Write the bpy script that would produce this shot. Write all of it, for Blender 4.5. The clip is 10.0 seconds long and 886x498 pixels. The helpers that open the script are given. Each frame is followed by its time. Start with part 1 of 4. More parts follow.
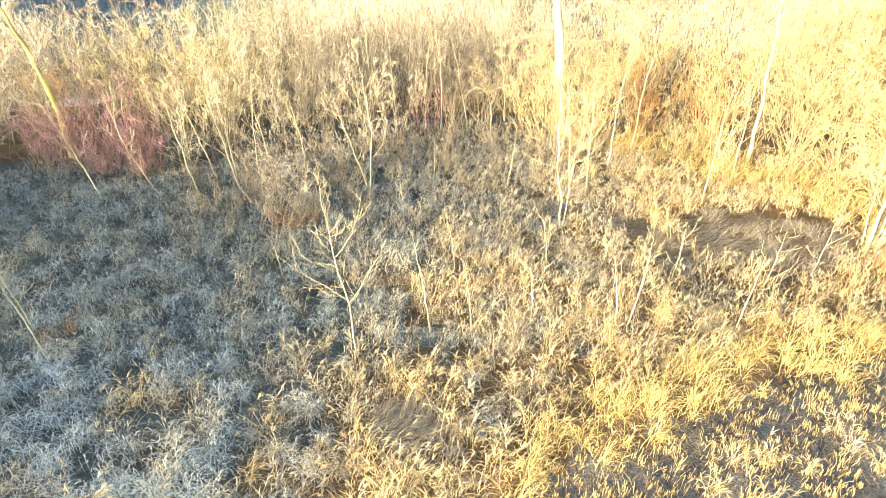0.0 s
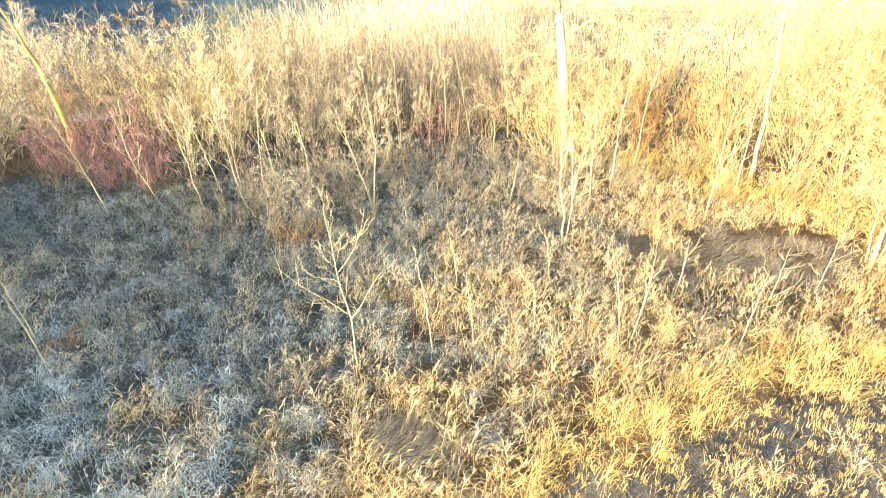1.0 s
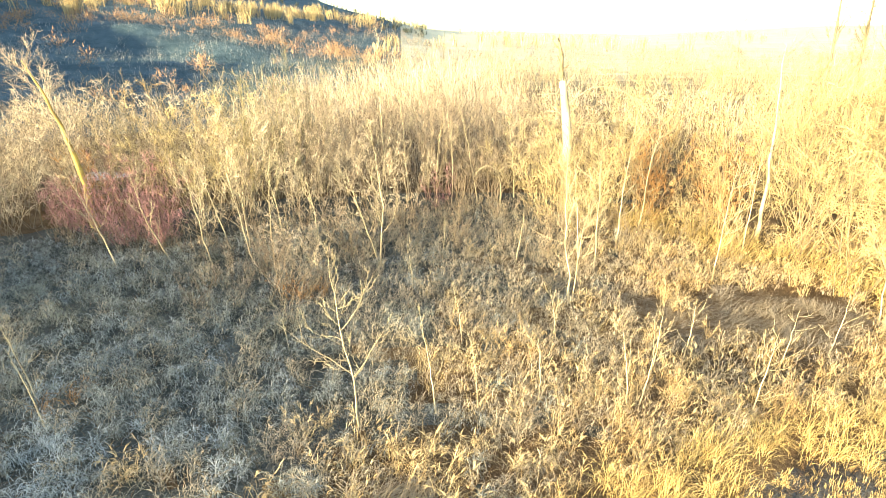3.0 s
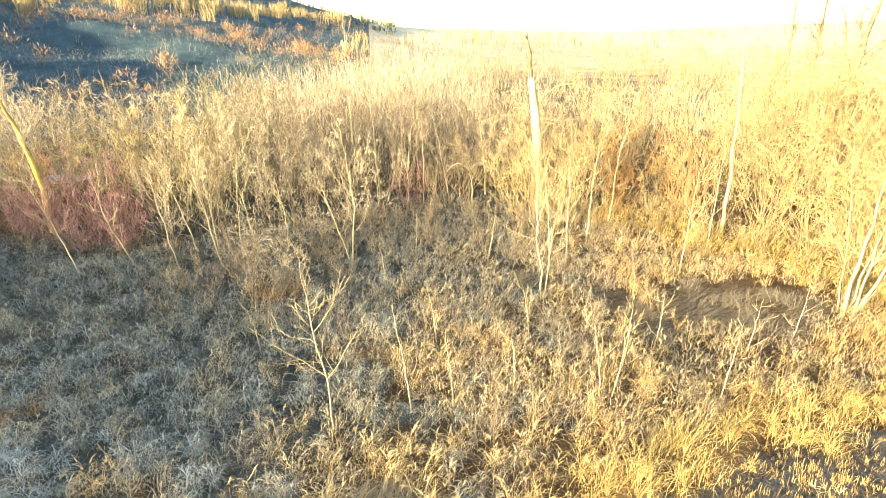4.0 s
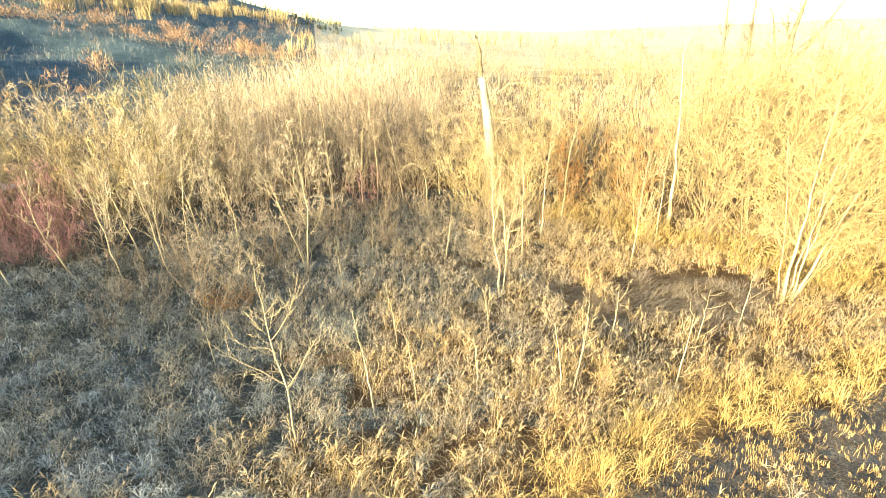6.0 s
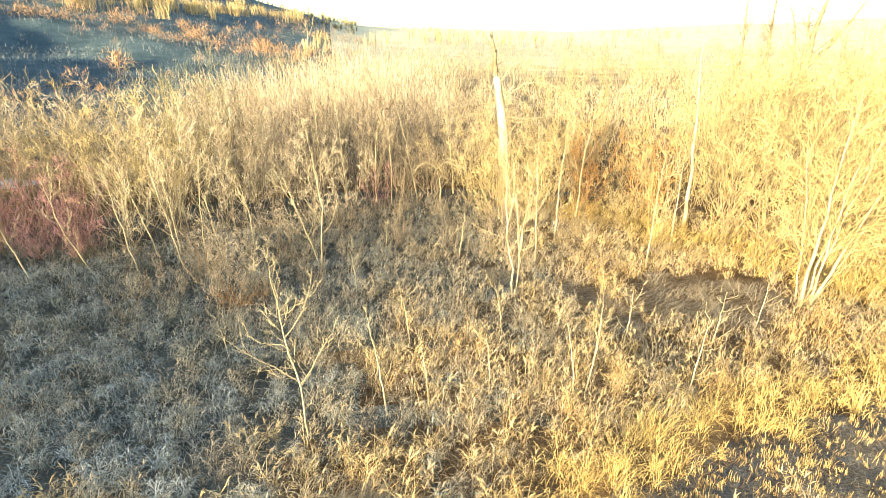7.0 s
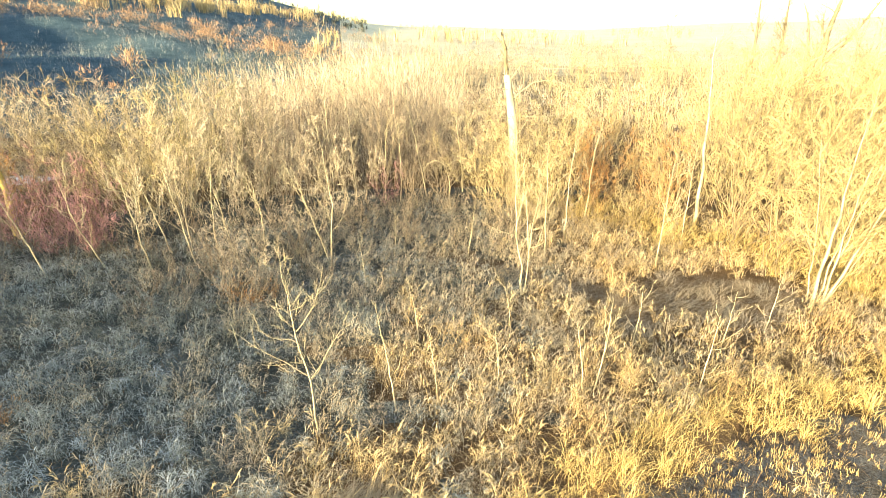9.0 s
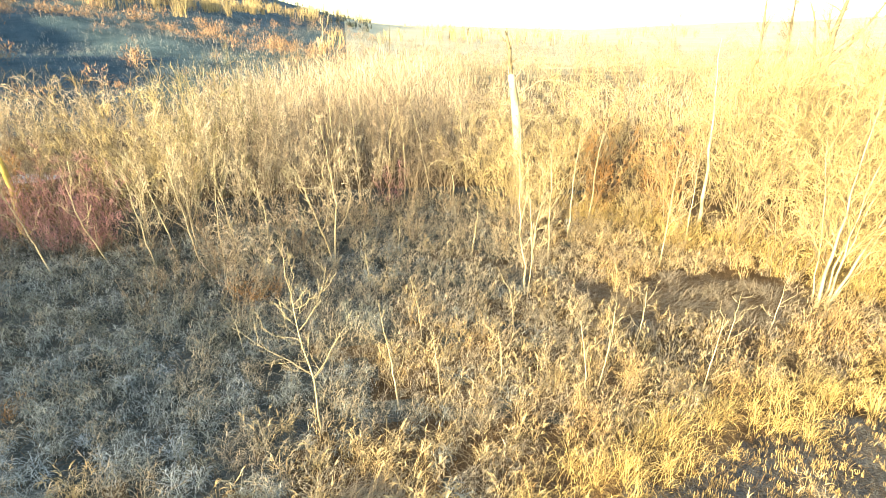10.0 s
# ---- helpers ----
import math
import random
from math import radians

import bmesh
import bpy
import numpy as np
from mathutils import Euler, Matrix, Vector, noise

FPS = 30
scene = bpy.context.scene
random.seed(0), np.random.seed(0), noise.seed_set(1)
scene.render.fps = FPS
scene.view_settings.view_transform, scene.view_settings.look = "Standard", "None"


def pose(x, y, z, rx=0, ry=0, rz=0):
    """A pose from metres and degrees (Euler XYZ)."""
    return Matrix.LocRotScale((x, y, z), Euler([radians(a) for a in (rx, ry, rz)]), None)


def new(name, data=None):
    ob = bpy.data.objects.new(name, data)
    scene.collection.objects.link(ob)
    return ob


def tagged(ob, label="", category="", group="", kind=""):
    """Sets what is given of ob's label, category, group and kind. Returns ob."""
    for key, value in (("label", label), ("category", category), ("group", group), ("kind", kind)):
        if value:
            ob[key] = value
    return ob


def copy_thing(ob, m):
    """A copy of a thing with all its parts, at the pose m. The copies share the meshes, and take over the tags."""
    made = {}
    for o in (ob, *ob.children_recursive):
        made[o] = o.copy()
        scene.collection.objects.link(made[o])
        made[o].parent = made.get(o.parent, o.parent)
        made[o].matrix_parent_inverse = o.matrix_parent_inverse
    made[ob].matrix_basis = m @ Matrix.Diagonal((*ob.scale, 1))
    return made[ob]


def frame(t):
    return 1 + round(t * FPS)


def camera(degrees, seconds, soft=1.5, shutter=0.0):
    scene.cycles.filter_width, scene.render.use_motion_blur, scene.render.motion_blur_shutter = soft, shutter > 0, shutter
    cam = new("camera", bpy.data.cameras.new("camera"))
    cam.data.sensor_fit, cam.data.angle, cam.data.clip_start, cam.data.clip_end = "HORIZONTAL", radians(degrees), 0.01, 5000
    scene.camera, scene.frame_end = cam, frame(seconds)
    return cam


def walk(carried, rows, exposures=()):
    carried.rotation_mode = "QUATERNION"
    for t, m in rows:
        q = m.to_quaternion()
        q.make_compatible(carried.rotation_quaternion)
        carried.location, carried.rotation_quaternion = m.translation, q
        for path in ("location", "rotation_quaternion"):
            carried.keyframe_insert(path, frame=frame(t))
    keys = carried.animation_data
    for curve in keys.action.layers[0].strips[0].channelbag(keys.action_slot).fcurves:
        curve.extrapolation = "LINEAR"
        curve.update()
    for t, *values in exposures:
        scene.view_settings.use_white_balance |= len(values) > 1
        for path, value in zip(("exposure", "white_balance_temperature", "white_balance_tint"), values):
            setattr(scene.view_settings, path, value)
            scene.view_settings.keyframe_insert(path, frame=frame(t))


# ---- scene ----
cam = camera(78.8, 10.0, soft=1.0)
PATH = [
    (0.0, -0.027, 0.001, 5.971, 0.00, -28.82, 0.41),
    (0.5, -0.019, -0.013, 5.979, 0.23, -28.04, 0.38),
    (1.0, 0.000, -0.023, 5.991, 0.50, -27.21, 0.35),
    (1.5, 0.008, -0.034, 6.012, 0.73, -25.99, 0.31),
    (2.0, 0.025, -0.043, 6.007, 1.00, -24.01, 0.28),
    (2.5, 0.048, -0.040, 6.009, 1.27, -21.46, 0.25),
    (2.7, 0.050, -0.038, 5.995, 1.35, -20.95, 0.23),
    (3.1, 0.060, -0.038, 5.997, 1.48, -21.05, 0.24),
    (3.5, 0.070, -0.039, 5.999, 1.50, -21.18, 0.24),
    (3.8, 0.075, -0.039, 5.999, 1.00, -21.23, 0.25),
    (4.0, 0.073, -0.024, 5.999, -1.62, -21.25, 0.31),
    (4.5, 0.050, -0.009, 5.995, -6.52, -21.28, 0.36),
    (5.0, 0.031, 0.014, 5.993, -7.67, -21.28, 0.37),
    (5.5, 0.012, 0.036, 5.991, -7.95, -21.29, 0.31),
    (6.0, -0.008, 0.049, 5.998, -6.83, -21.32, 0.24),
    (6.2, -0.010, 0.050, 5.994, -6.00, -21.32, 0.23),
    (7.3, -0.029, 0.037, 5.993, -5.26, -21.38, 0.18),
    (7.5, -0.033, 0.034, 5.996, -5.14, -21.41, 0.18),
    (8.0, -0.044, 0.025, 5.989, -4.86, -21.44, 0.15),
    (8.5, -0.052, 0.016, 5.985, -4.60, -21.48, 0.14),
    (9.0, -0.050, 0.006, 5.978, -4.39, -21.50, 0.14),
    (9.5, -0.044, 0.005, 5.972, -4.15, -21.51, 0.15),
    (10.0, -0.042, 0.006, 5.966, -3.95, -21.54, 0.14),
]
walk(cam, [(t, pose(x, y, z, 90 + pitch, roll, yaw)) for t, x, y, z, yaw, pitch, roll in PATH],
     exposures=[(0.0, 2.7, 6500, 8), (1.5, 2.62, 6550, 8), (2.6, 2.5, 6900, 7), (4.5, 2.35, 7150, 7), (10.0, 2.31, 7150, 7)])

# ---- light: a low winter sun behind the camera, over an added, unseen valley side ----
SUN_EL = radians(9.0)
SUN_WAY = Vector((0.70, 0.714, -math.tan(SUN_EL)))
world = bpy.data.worlds.new("winter_sky")
scene.world = world
world.use_nodes = True
wn = world.node_tree
sky = wn.nodes.new("ShaderNodeTexSky")
sky.sky_type = "NISHITA"
sky.sun_disc = False
sky.sun_elevation = SUN_EL
sky.sun_rotation = math.atan2(-SUN_WAY.x, -SUN_WAY.y)
sky.air_density = 1.0
sky.dust_density = 0.4
background = wn.nodes["Background"]
background.inputs["Strength"].default_value = 0.118
wn.links.new(sky.outputs["Color"], background.inputs["Color"])
sun_data = bpy.data.lights.new("sun", "SUN")
sun_data.energy = 5.0
sun_data.angle = radians(0.8)
sun_data.color = (1.0, 0.83, 0.495)
sun = new("sun", sun_data)
sun.matrix_world = Matrix.Translation((-30, -30, 30)) @ SUN_WAY.to_track_quat("-Z", "Y").to_matrix().to_4x4()


# ---- materials ----
def plant(name, dark, pale, accent=None, translucent=0.3, rough=0.75, patch=0.6, fine=9.0):
    """A dry plant surface: every blade or twig has its own tone, patches drift over metres, fine mottling along it."""
    m = bpy.data.materials.new(name)
    m.use_nodes = True
    t = m.node_tree
    t.nodes.clear()
    out = t.nodes.new("ShaderNodeOutputMaterial")
    geo = t.nodes.new("ShaderNodeNewGeometry")
    info = t.nodes.new("ShaderNodeObjectInfo")
    big = t.nodes.new("ShaderNodeTexNoise")
    big.inputs["Scale"].default_value = patch
    big.inputs["Detail"].default_value = 3
    small = t.nodes.new("ShaderNodeTexNoise")
    small.inputs["Scale"].default_value = fine
    small.inputs["Detail"].default_value = 2
    for n in (big, small):
        t.links.new(geo.outputs["Position"], n.inputs["Vector"])

    def calc(op, a, b):
        n = t.nodes.new("ShaderNodeMath")
        n.operation = op
        for slot, value in zip(n.inputs, (a, b)):
            if hasattr(value, "links"):
                t.links.new(value, slot)
            else:
                slot.default_value = value
        return n.outputs[0]

    tone = calc("MULTIPLY", geo.outputs["Random Per Island"], 0.5)
    tone = calc("ADD", tone, calc("MULTIPLY", info.outputs["Random"], 0.35))
    tone = calc("ADD", tone, calc("MULTIPLY", small.outputs["Fac"], 0.4))
    tone = calc("SUBTRACT", tone, 0.12)
    ramp = t.nodes.new("ShaderNodeMix")
    ramp.data_type = "RGBA"
    ramp.inputs["A"].default_value = (*dark, 1)
    ramp.inputs["B"].default_value = (*pale, 1)
    t.links.new(tone, ramp.inputs["Factor"])
    colour = ramp.outputs["Result"]
    if accent:
        mask = t.nodes.new("ShaderNodeMapRange")
        mask.inputs["From Min"].default_value = 0.5
        mask.inputs["From Max"].default_value = 0.68
        t.links.new(big.outputs["Fac"], mask.inputs["Value"])
        mix = t.nodes.new("ShaderNodeMix")
        mix.data_type = "RGBA"
        t.links.new(mask.outputs["Result"], mix.inputs["Factor"])
        t.links.new(colour, mix.inputs["A"])
        mix.inputs["B"].default_value = (*accent, 1)
        colour = mix.outputs["Result"]
    bsdf = t.nodes.new("ShaderNodeBsdfPrincipled")
    bsdf.inputs["Roughness"].default_value = rough
    bsdf.inputs["Specular IOR Level"].default_value = 0.3
    t.links.new(colour, bsdf.inputs["Base Color"])
    shader = bsdf.outputs["BSDF"]
    if translucent:
        tr = t.nodes.new("ShaderNodeBsdfTranslucent")
        t.links.new(colour, tr.inputs["Color"])
        ms = t.nodes.new("ShaderNodeMixShader")
        ms.inputs["Fac"].default_value = translucent
        t.links.new(shader, ms.inputs[1])
        t.links.new(tr.outputs["BSDF"], ms.inputs[2])
        shader = ms.outputs["Shader"]
    t.links.new(shader, out.inputs["Surface"])
    return m


def bark(name, pale, dark, scar, scale=5.0):
    """Smooth pale bark with darker stretches and short horizontal scars."""
    m = bpy.data.materials.new(name)
    m.use_nodes = True
    t = m.node_tree
    bsdf = t.nodes["Principled BSDF"]
    bsdf.inputs["Roughness"].default_value = 0.7
    coord = t.nodes.new("ShaderNodeNewGeometry")
    stretch = t.nodes.new("ShaderNodeMapping")
    stretch.inputs["Scale"].default_value = (2.0, 2.0, 7.0)
    t.links.new(coord.outputs["Position"], stretch.inputs["Vector"])
    blot = t.nodes.new("ShaderNodeTexNoise")
    blot.inputs["Scale"].default_value = scale * 0.4
    t.links.new(coord.outputs["Position"], blot.inputs["Vector"])
    marks = t.nodes.new("ShaderNodeTexNoise")
    marks.inputs["Scale"].default_value = scale
    marks.inputs["Detail"].default_value = 4
    t.links.new(stretch.outputs["Vector"], marks.inputs["Vector"])
    a = t.nodes.new("ShaderNodeValToRGB")
    a.color_ramp.elements[0].position, a.color_ramp.elements[0].color = 0.35, (*dark, 1)
    a.color_ramp.elements[1].position, a.color_ramp.elements[1].color = 0.62, (*pale, 1)
    t.links.new(blot.outputs["Fac"], a.inputs["Fac"])
    b = t.nodes.new("ShaderNodeMapRange")
    b.inputs["From Min"].default_value, b.inputs["From Max"].default_value = 0.62, 0.70
    t.links.new(marks.outputs["Fac"], b.inputs["Value"])
    mix = t.nodes.new("ShaderNodeMix")
    mix.data_type = "RGBA"
    mix.inputs["B"].default_value = (*scar, 1)
    t.links.new(b.outputs["Result"], mix.inputs["Factor"])
    t.links.new(a.outputs["Color"], mix.inputs["A"])
    t.links.new(mix.outputs["Result"], bsdf.inputs["Base Color"])
    bump = t.nodes.new("ShaderNodeBump")
    bump.inputs["Strength"].default_value = 0.4
    bump.inputs["Distance"].default_value = 0.01
    t.links.new(marks.outputs["Fac"], bump.inputs["Height"])
    t.links.new(bump.outputs["Normal"], bsdf.inputs["Normal"])
    return m


def soil(name, stops, scale, bump_size):
    m = bpy.data.materials.new(name)
    m.use_nodes = True
    t = m.node_tree
    bsdf = t.nodes["Principled BSDF"]
    bsdf.inputs["Roughness"].default_value = 0.95
    bsdf.inputs["Specular IOR Level"].default_value = 0.1
    geo = t.nodes.new("ShaderNodeNewGeometry")
    coarse = t.nodes.new("ShaderNodeTexNoise")
    coarse.inputs["Scale"].default_value = scale
    coarse.inputs["Detail"].default_value = 8
    coarse.inputs["Roughness"].default_value = 0.7
    fibre = t.nodes.new("ShaderNodeTexNoise")
    fibre.inputs["Scale"].default_value = 28
    fibre.inputs["Detail"].default_value = 4
    for n in (coarse, fibre):
        t.links.new(geo.outputs["Position"], n.inputs["Vector"])
    mix = t.nodes.new("ShaderNodeMath")
    mix.operation = "MULTIPLY_ADD"
    mix.inputs[1].default_value = 0.45
    t.links.new(fibre.outputs["Fac"], mix.inputs[0])
    half = t.nodes.new("ShaderNodeMath")
    half.operation = "MULTIPLY"
    half.inputs[1].default_value = 0.6
    t.links.new(coarse.outputs["Fac"], half.inputs[0])
    t.links.new(half.outputs[0], mix.inputs[2])
    ramp = t.nodes.new("ShaderNodeValToRGB")
    ramp.color_ramp.elements[0].position, ramp.color_ramp.elements[0].color = 0.38, (*stops[0], 1)
    ramp.color_ramp.elements[1].position, ramp.color_ramp.elements[1].color = 0.68, (*stops[2], 1)
    e = ramp.color_ramp.elements.new(0.52)
    e.color = (*stops[1], 1)
    t.links.new(mix.outputs[0], ramp.inputs["Fac"])
    t.links.new(ramp.outputs["Color"], bsdf.inputs["Base Color"])
    bump = t.nodes.new("ShaderNodeBump")
    bump.inputs["Strength"].default_value = 0.8
    bump.inputs["Distance"].default_value = bump_size
    t.links.new(fibre.outputs["Fac"], bump.inputs["Height"])
    t.links.new(bump.outputs["Normal"], bsdf.inputs["Normal"])
    return m


GROUND = soil("dry_litter", ((0.06, 0.038, 0.021), (0.135, 0.088, 0.05), (0.25, 0.175, 0.105)), 0.7, 0.03)
MOWN = soil("mown_litter", ((0.06, 0.048, 0.038), (0.125, 0.108, 0.092), (0.22, 0.205, 0.19)), 1.3, 0.03)
# Frosted litter on the left, darkened and greyed: shade put into the colour
SHADE_LITTER = soil("frosted_litter", ((0.04, 0.04, 0.034), (0.085, 0.085, 0.074), (0.18, 0.18, 0.165)), 0.9, 0.03)
# Dark teal turf: the far hill's blue shade is put into its colour
SHADED_HILL = soil("hill_turf", ((0.04, 0.07, 0.092), (0.078, 0.125, 0.155), (0.165, 0.22, 0.26)), 0.12, 0.2)
# Fields grow paler outward: far haze and glare are put into their colours
HAZED_FAR_FIELD = soil("pale_far_field", ((0.50, 0.44, 0.30), (0.62, 0.56, 0.42), (0.74, 0.70, 0.56)), 0.03, 0.05)
HAZED_FIELDS = [soil("field_litter", ((0.10, 0.08, 0.055), (0.18, 0.145, 0.10), (0.28, 0.23, 0.16)), 0.3, 0.05), soil("field_straw", ((0.17, 0.14, 0.095), (0.28, 0.235, 0.165), (0.40, 0.34, 0.25)), 0.2, 0.05),
          soil("pale_field_straw", ((0.29, 0.25, 0.17), (0.42, 0.37, 0.265), (0.54, 0.49, 0.37)), 0.1, 0.05), HAZED_FAR_FIELD]
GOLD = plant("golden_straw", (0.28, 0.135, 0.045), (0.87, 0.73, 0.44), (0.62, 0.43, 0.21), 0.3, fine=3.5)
CUT_STRAW = plant("cut_straw", (0.20, 0.125, 0.05), (0.66, 0.51, 0.26), (0.46, 0.33, 0.15), 0.2, fine=3.5)
STRAW = plant("bright_straw", (0.42, 0.27, 0.09), (0.86, 0.70, 0.34), (0.72, 0.54, 0.24), 0.35, fine=3.5)
# Left meadow grass: frost, and the shade's grey put into the colour
SHADE_GREY = plant("frosted_grass", (0.11, 0.118, 0.105), (0.82, 0.84, 0.81), (0.36, 0.345, 0.275), 0.25, fine=3.5)
# Darker grass for the back left, with the full shade put into its colour
SHADE_GRASS = plant("dull_sedge", (0.07, 0.073, 0.057), (0.48, 0.47, 0.40), (0.24, 0.225, 0.17), 0.25, fine=3.5)
# Near-left grass: heavier frost, with the shade's blue put into the colour
FROST_SHADE = plant("white_frosted_grass", (0.12, 0.142, 0.147), (0.76, 0.81, 0.83), (0.42, 0.43, 0.40), 0.25, fine=3.5)
TAN = plant("tan_grass", (0.16, 0.11, 0.075), (0.76, 0.65, 0.48), (0.46, 0.38, 0.29), 0.3, fine=3.5)
RUST = plant("rust_herb", (0.32, 0.14, 0.05), (0.62, 0.34, 0.14), None, 0.25)
THATCH = plant("old_thatch", (0.13, 0.072, 0.034), (0.36, 0.23, 0.12), (0.24, 0.18, 0.125), 0.15)
BEDDING = plant("bedded_grass", (0.18, 0.14, 0.10), (0.62, 0.52, 0.39), (0.40, 0.34, 0.27), 0.2)
AFTERMATH = plant("grey_aftermath", (0.075, 0.085, 0.095), (0.29, 0.32, 0.35), (0.20, 0.18, 0.15), 0.2)
WILLOW = plant("willow_twigs", (0.21, 0.155, 0.11), (0.82, 0.71, 0.55), None, 0.0, 0.6)
WILLOW_GREY = plant("grey_willow_twigs", (0.07, 0.052, 0.04), (0.43, 0.34, 0.26), None, 0.0, 0.6)
WILLOW_GOLD = plant("golden_willow_twigs", (0.12, 0.075, 0.03), (0.64, 0.53, 0.29), None, 0.0, 0.6)
FAR_WILLOW = plant("far_willow_twigs", (0.07, 0.05, 0.03), (0.44, 0.36, 0.23), (0.17, 0.12, 0.08), 0.0, 0.6, patch=0.22, fine=0.7)
TAN_WILLOW = plant("tan_willow_twigs", (0.14, 0.105, 0.08), (0.66, 0.56, 0.44), (0.30, 0.22, 0.17), 0.0, 0.6, patch=0.3, fine=0.7)
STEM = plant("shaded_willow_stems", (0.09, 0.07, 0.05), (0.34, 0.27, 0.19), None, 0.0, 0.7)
OLIVE = plant("olive_twigs", (0.08, 0.075, 0.04), (0.29, 0.26, 0.15), None, 0.0, 0.6)
DOGWOOD = plant("red_dogwood_twigs", (0.20, 0.085, 0.10), (0.50, 0.27, 0.29), None, 0.0, 0.5)
ORANGE = plant("orange_willow_twigs", (0.26, 0.12, 0.04), (0.52, 0.29, 0.11), None, 0.0, 0.5)
ASPEN_TWIG = plant("aspen_twigs", (0.23, 0.19, 0.12), (0.48, 0.42, 0.30), None, 0.0, 0.6)
ASPEN = bark("aspen_bark", (0.47, 0.41, 0.28), (0.30, 0.25, 0.165), (0.16, 0.13, 0.10))
OLD_BARK = bark("old_bark", (0.22, 0.18, 0.11), (0.10, 0.08, 0.055), (0.06, 0.05, 0.04), 8.0)
LOW_BARK = bark("grey_bark", (0.22, 0.18, 0.13), (0.12, 0.095, 0.07), (0.06, 0.05, 0.04), 8.0)
BARE_WOOD = bark("bare_wood", (0.56, 0.50, 0.37), (0.38, 0.32, 0.21), (0.18, 0.14, 0.09), 4.0)
ICE = soil("pale_ice", ((0.45, 0.50, 0.58), (0.62, 0.66, 0.72), (0.80, 0.82, 0.85)), 2.0, 0.004)


# ---- the lie of the land ----
def ripple(x, y, size, seed):
    """Smooth noise over the plan, about -1 to 1, with features of that size."""
    rng = np.random.default_rng(seed)
    total = np.zeros(np.broadcast(x, y).shape)
    for _ in range(7):
        a, p, k = rng.uniform(0, 6.283), rng.uniform(0, 6.283), rng.uniform(0.6, 1.7) * 6.283 / size
        total = total + np.sin(k * (np.cos(a) * x + np.sin(a) * y) + p)
    return total / 2.6


# Crest heights of the unseen valley side, set by the shade it should cast
SHADE_CREST_U = (-420, -300, -255, -231, -185, -170, -150, -120, -108, -70, -60, -20, -16, -12, -9, -7.5, -6, -4, 2, 10, 60)
SHADE_CREST_Z = (24, 18.5, 17.8, 17.2, 15.6, 15.6, 15.2, 14.6, 14.2, 13.0, 12.0, 12.0, 11.6, 10.3, 9.1, 7.8, 7.0, 6.0, 4.0, 3.0, 2.0)


def land(x, y):
    """Height of the ground: a flat meadow, an unseen valley side added behind and to the left for its shade, a far hill
    across the valley, low far rises.
    """
    x, y = np.asarray(x, float), np.asarray(y, float)
    r = np.hypot(x, y)
    az = np.degrees(np.arctan2(x, y))
    z = 0.03 * ripple(x, y, 2.2, 11) + 0.06 * ripple(x, y, 7, 12)
    # unseen valley side added to cast shade, its crest 60 m off, across the sun's way
    u, v = 0.714 * x - 0.70 * y, 0.70 * x + 0.714 * y
    crest = np.interp(u, SHADE_CREST_U, SHADE_CREST_Z) + 0.35 * ripple(u, v, 5.0, 13) + np.clip((-70 - u) / 30, 0, 1) * (1.6 * ripple(u, 0 * u, 26.0, 14) + 1.0 * ripple(u, 0 * u, 9.0, 17))
    z = z + crest * np.exp(-(((v + 60) / 21.0) ** 2))
    # hill across the valley, its crest falling away to the right
    side = np.interp(az, (-78, -75, -31, -22, -14.1, -10, -5, -2.4, 3, 9, 16), (0, 1, 1, 0.80, 0.50, 0.36, 0.22, 0.16, 0.11, 0.05, 0))
    dip = -3.5 * np.exp(-(((r - 80) / 28) ** 2)) * np.clip((-4 - az) / 12, 0, 1)
    rise = np.clip((r - 105) / 330, 0, 1)
    z = z + dip + side * (rise ** 1.3 * 64 + (r > 100) * 1.6 * ripple(x, y, 46, 15) * np.clip((r - 100) / 60, 0, 1))
    # low rises round the horizon
    far = np.clip((r - 260) / 1200, 0, 1)
    tall = np.interp(az, (-180, -60, -8, 4, 15, 29, 45, 62, 180), (20, 20, 24, 20, 21, 29, 44, 55, 20))
    z = z + far * (tall + 2.0 * ripple(az * 8, r * 0.1, 90, 16))
    return z


def mesh_of(name, verts, faces, material, smooth=True):
    """A mesh from an array of points and an array of quads."""
    me = bpy.data.meshes.new(name)
    verts, faces = np.asarray(verts, np.float32), np.asarray(faces, np.int32)
    me.vertices.add(len(verts))
    me.vertices.foreach_set("co", verts.ravel())
    me.loops.add(faces.size)
    me.loops.foreach_set("vertex_index", faces.ravel())
    me.polygons.add(len(faces))
    me.polygons.foreach_set("loop_start", np.arange(0, faces.size, 4, dtype=np.int32))
    me.polygons.foreach_set("loop_total", np.full(len(faces), 4, np.int32))
    me.update(calc_edges=True)
    me.validate()
    if smooth:
        me.shade_smooth()
    me.materials.append(material)
    return me


def part(name, me, parent, label=""):
    ob = new(name, me)
    ob.parent = parent
    return tagged(ob, label=label)


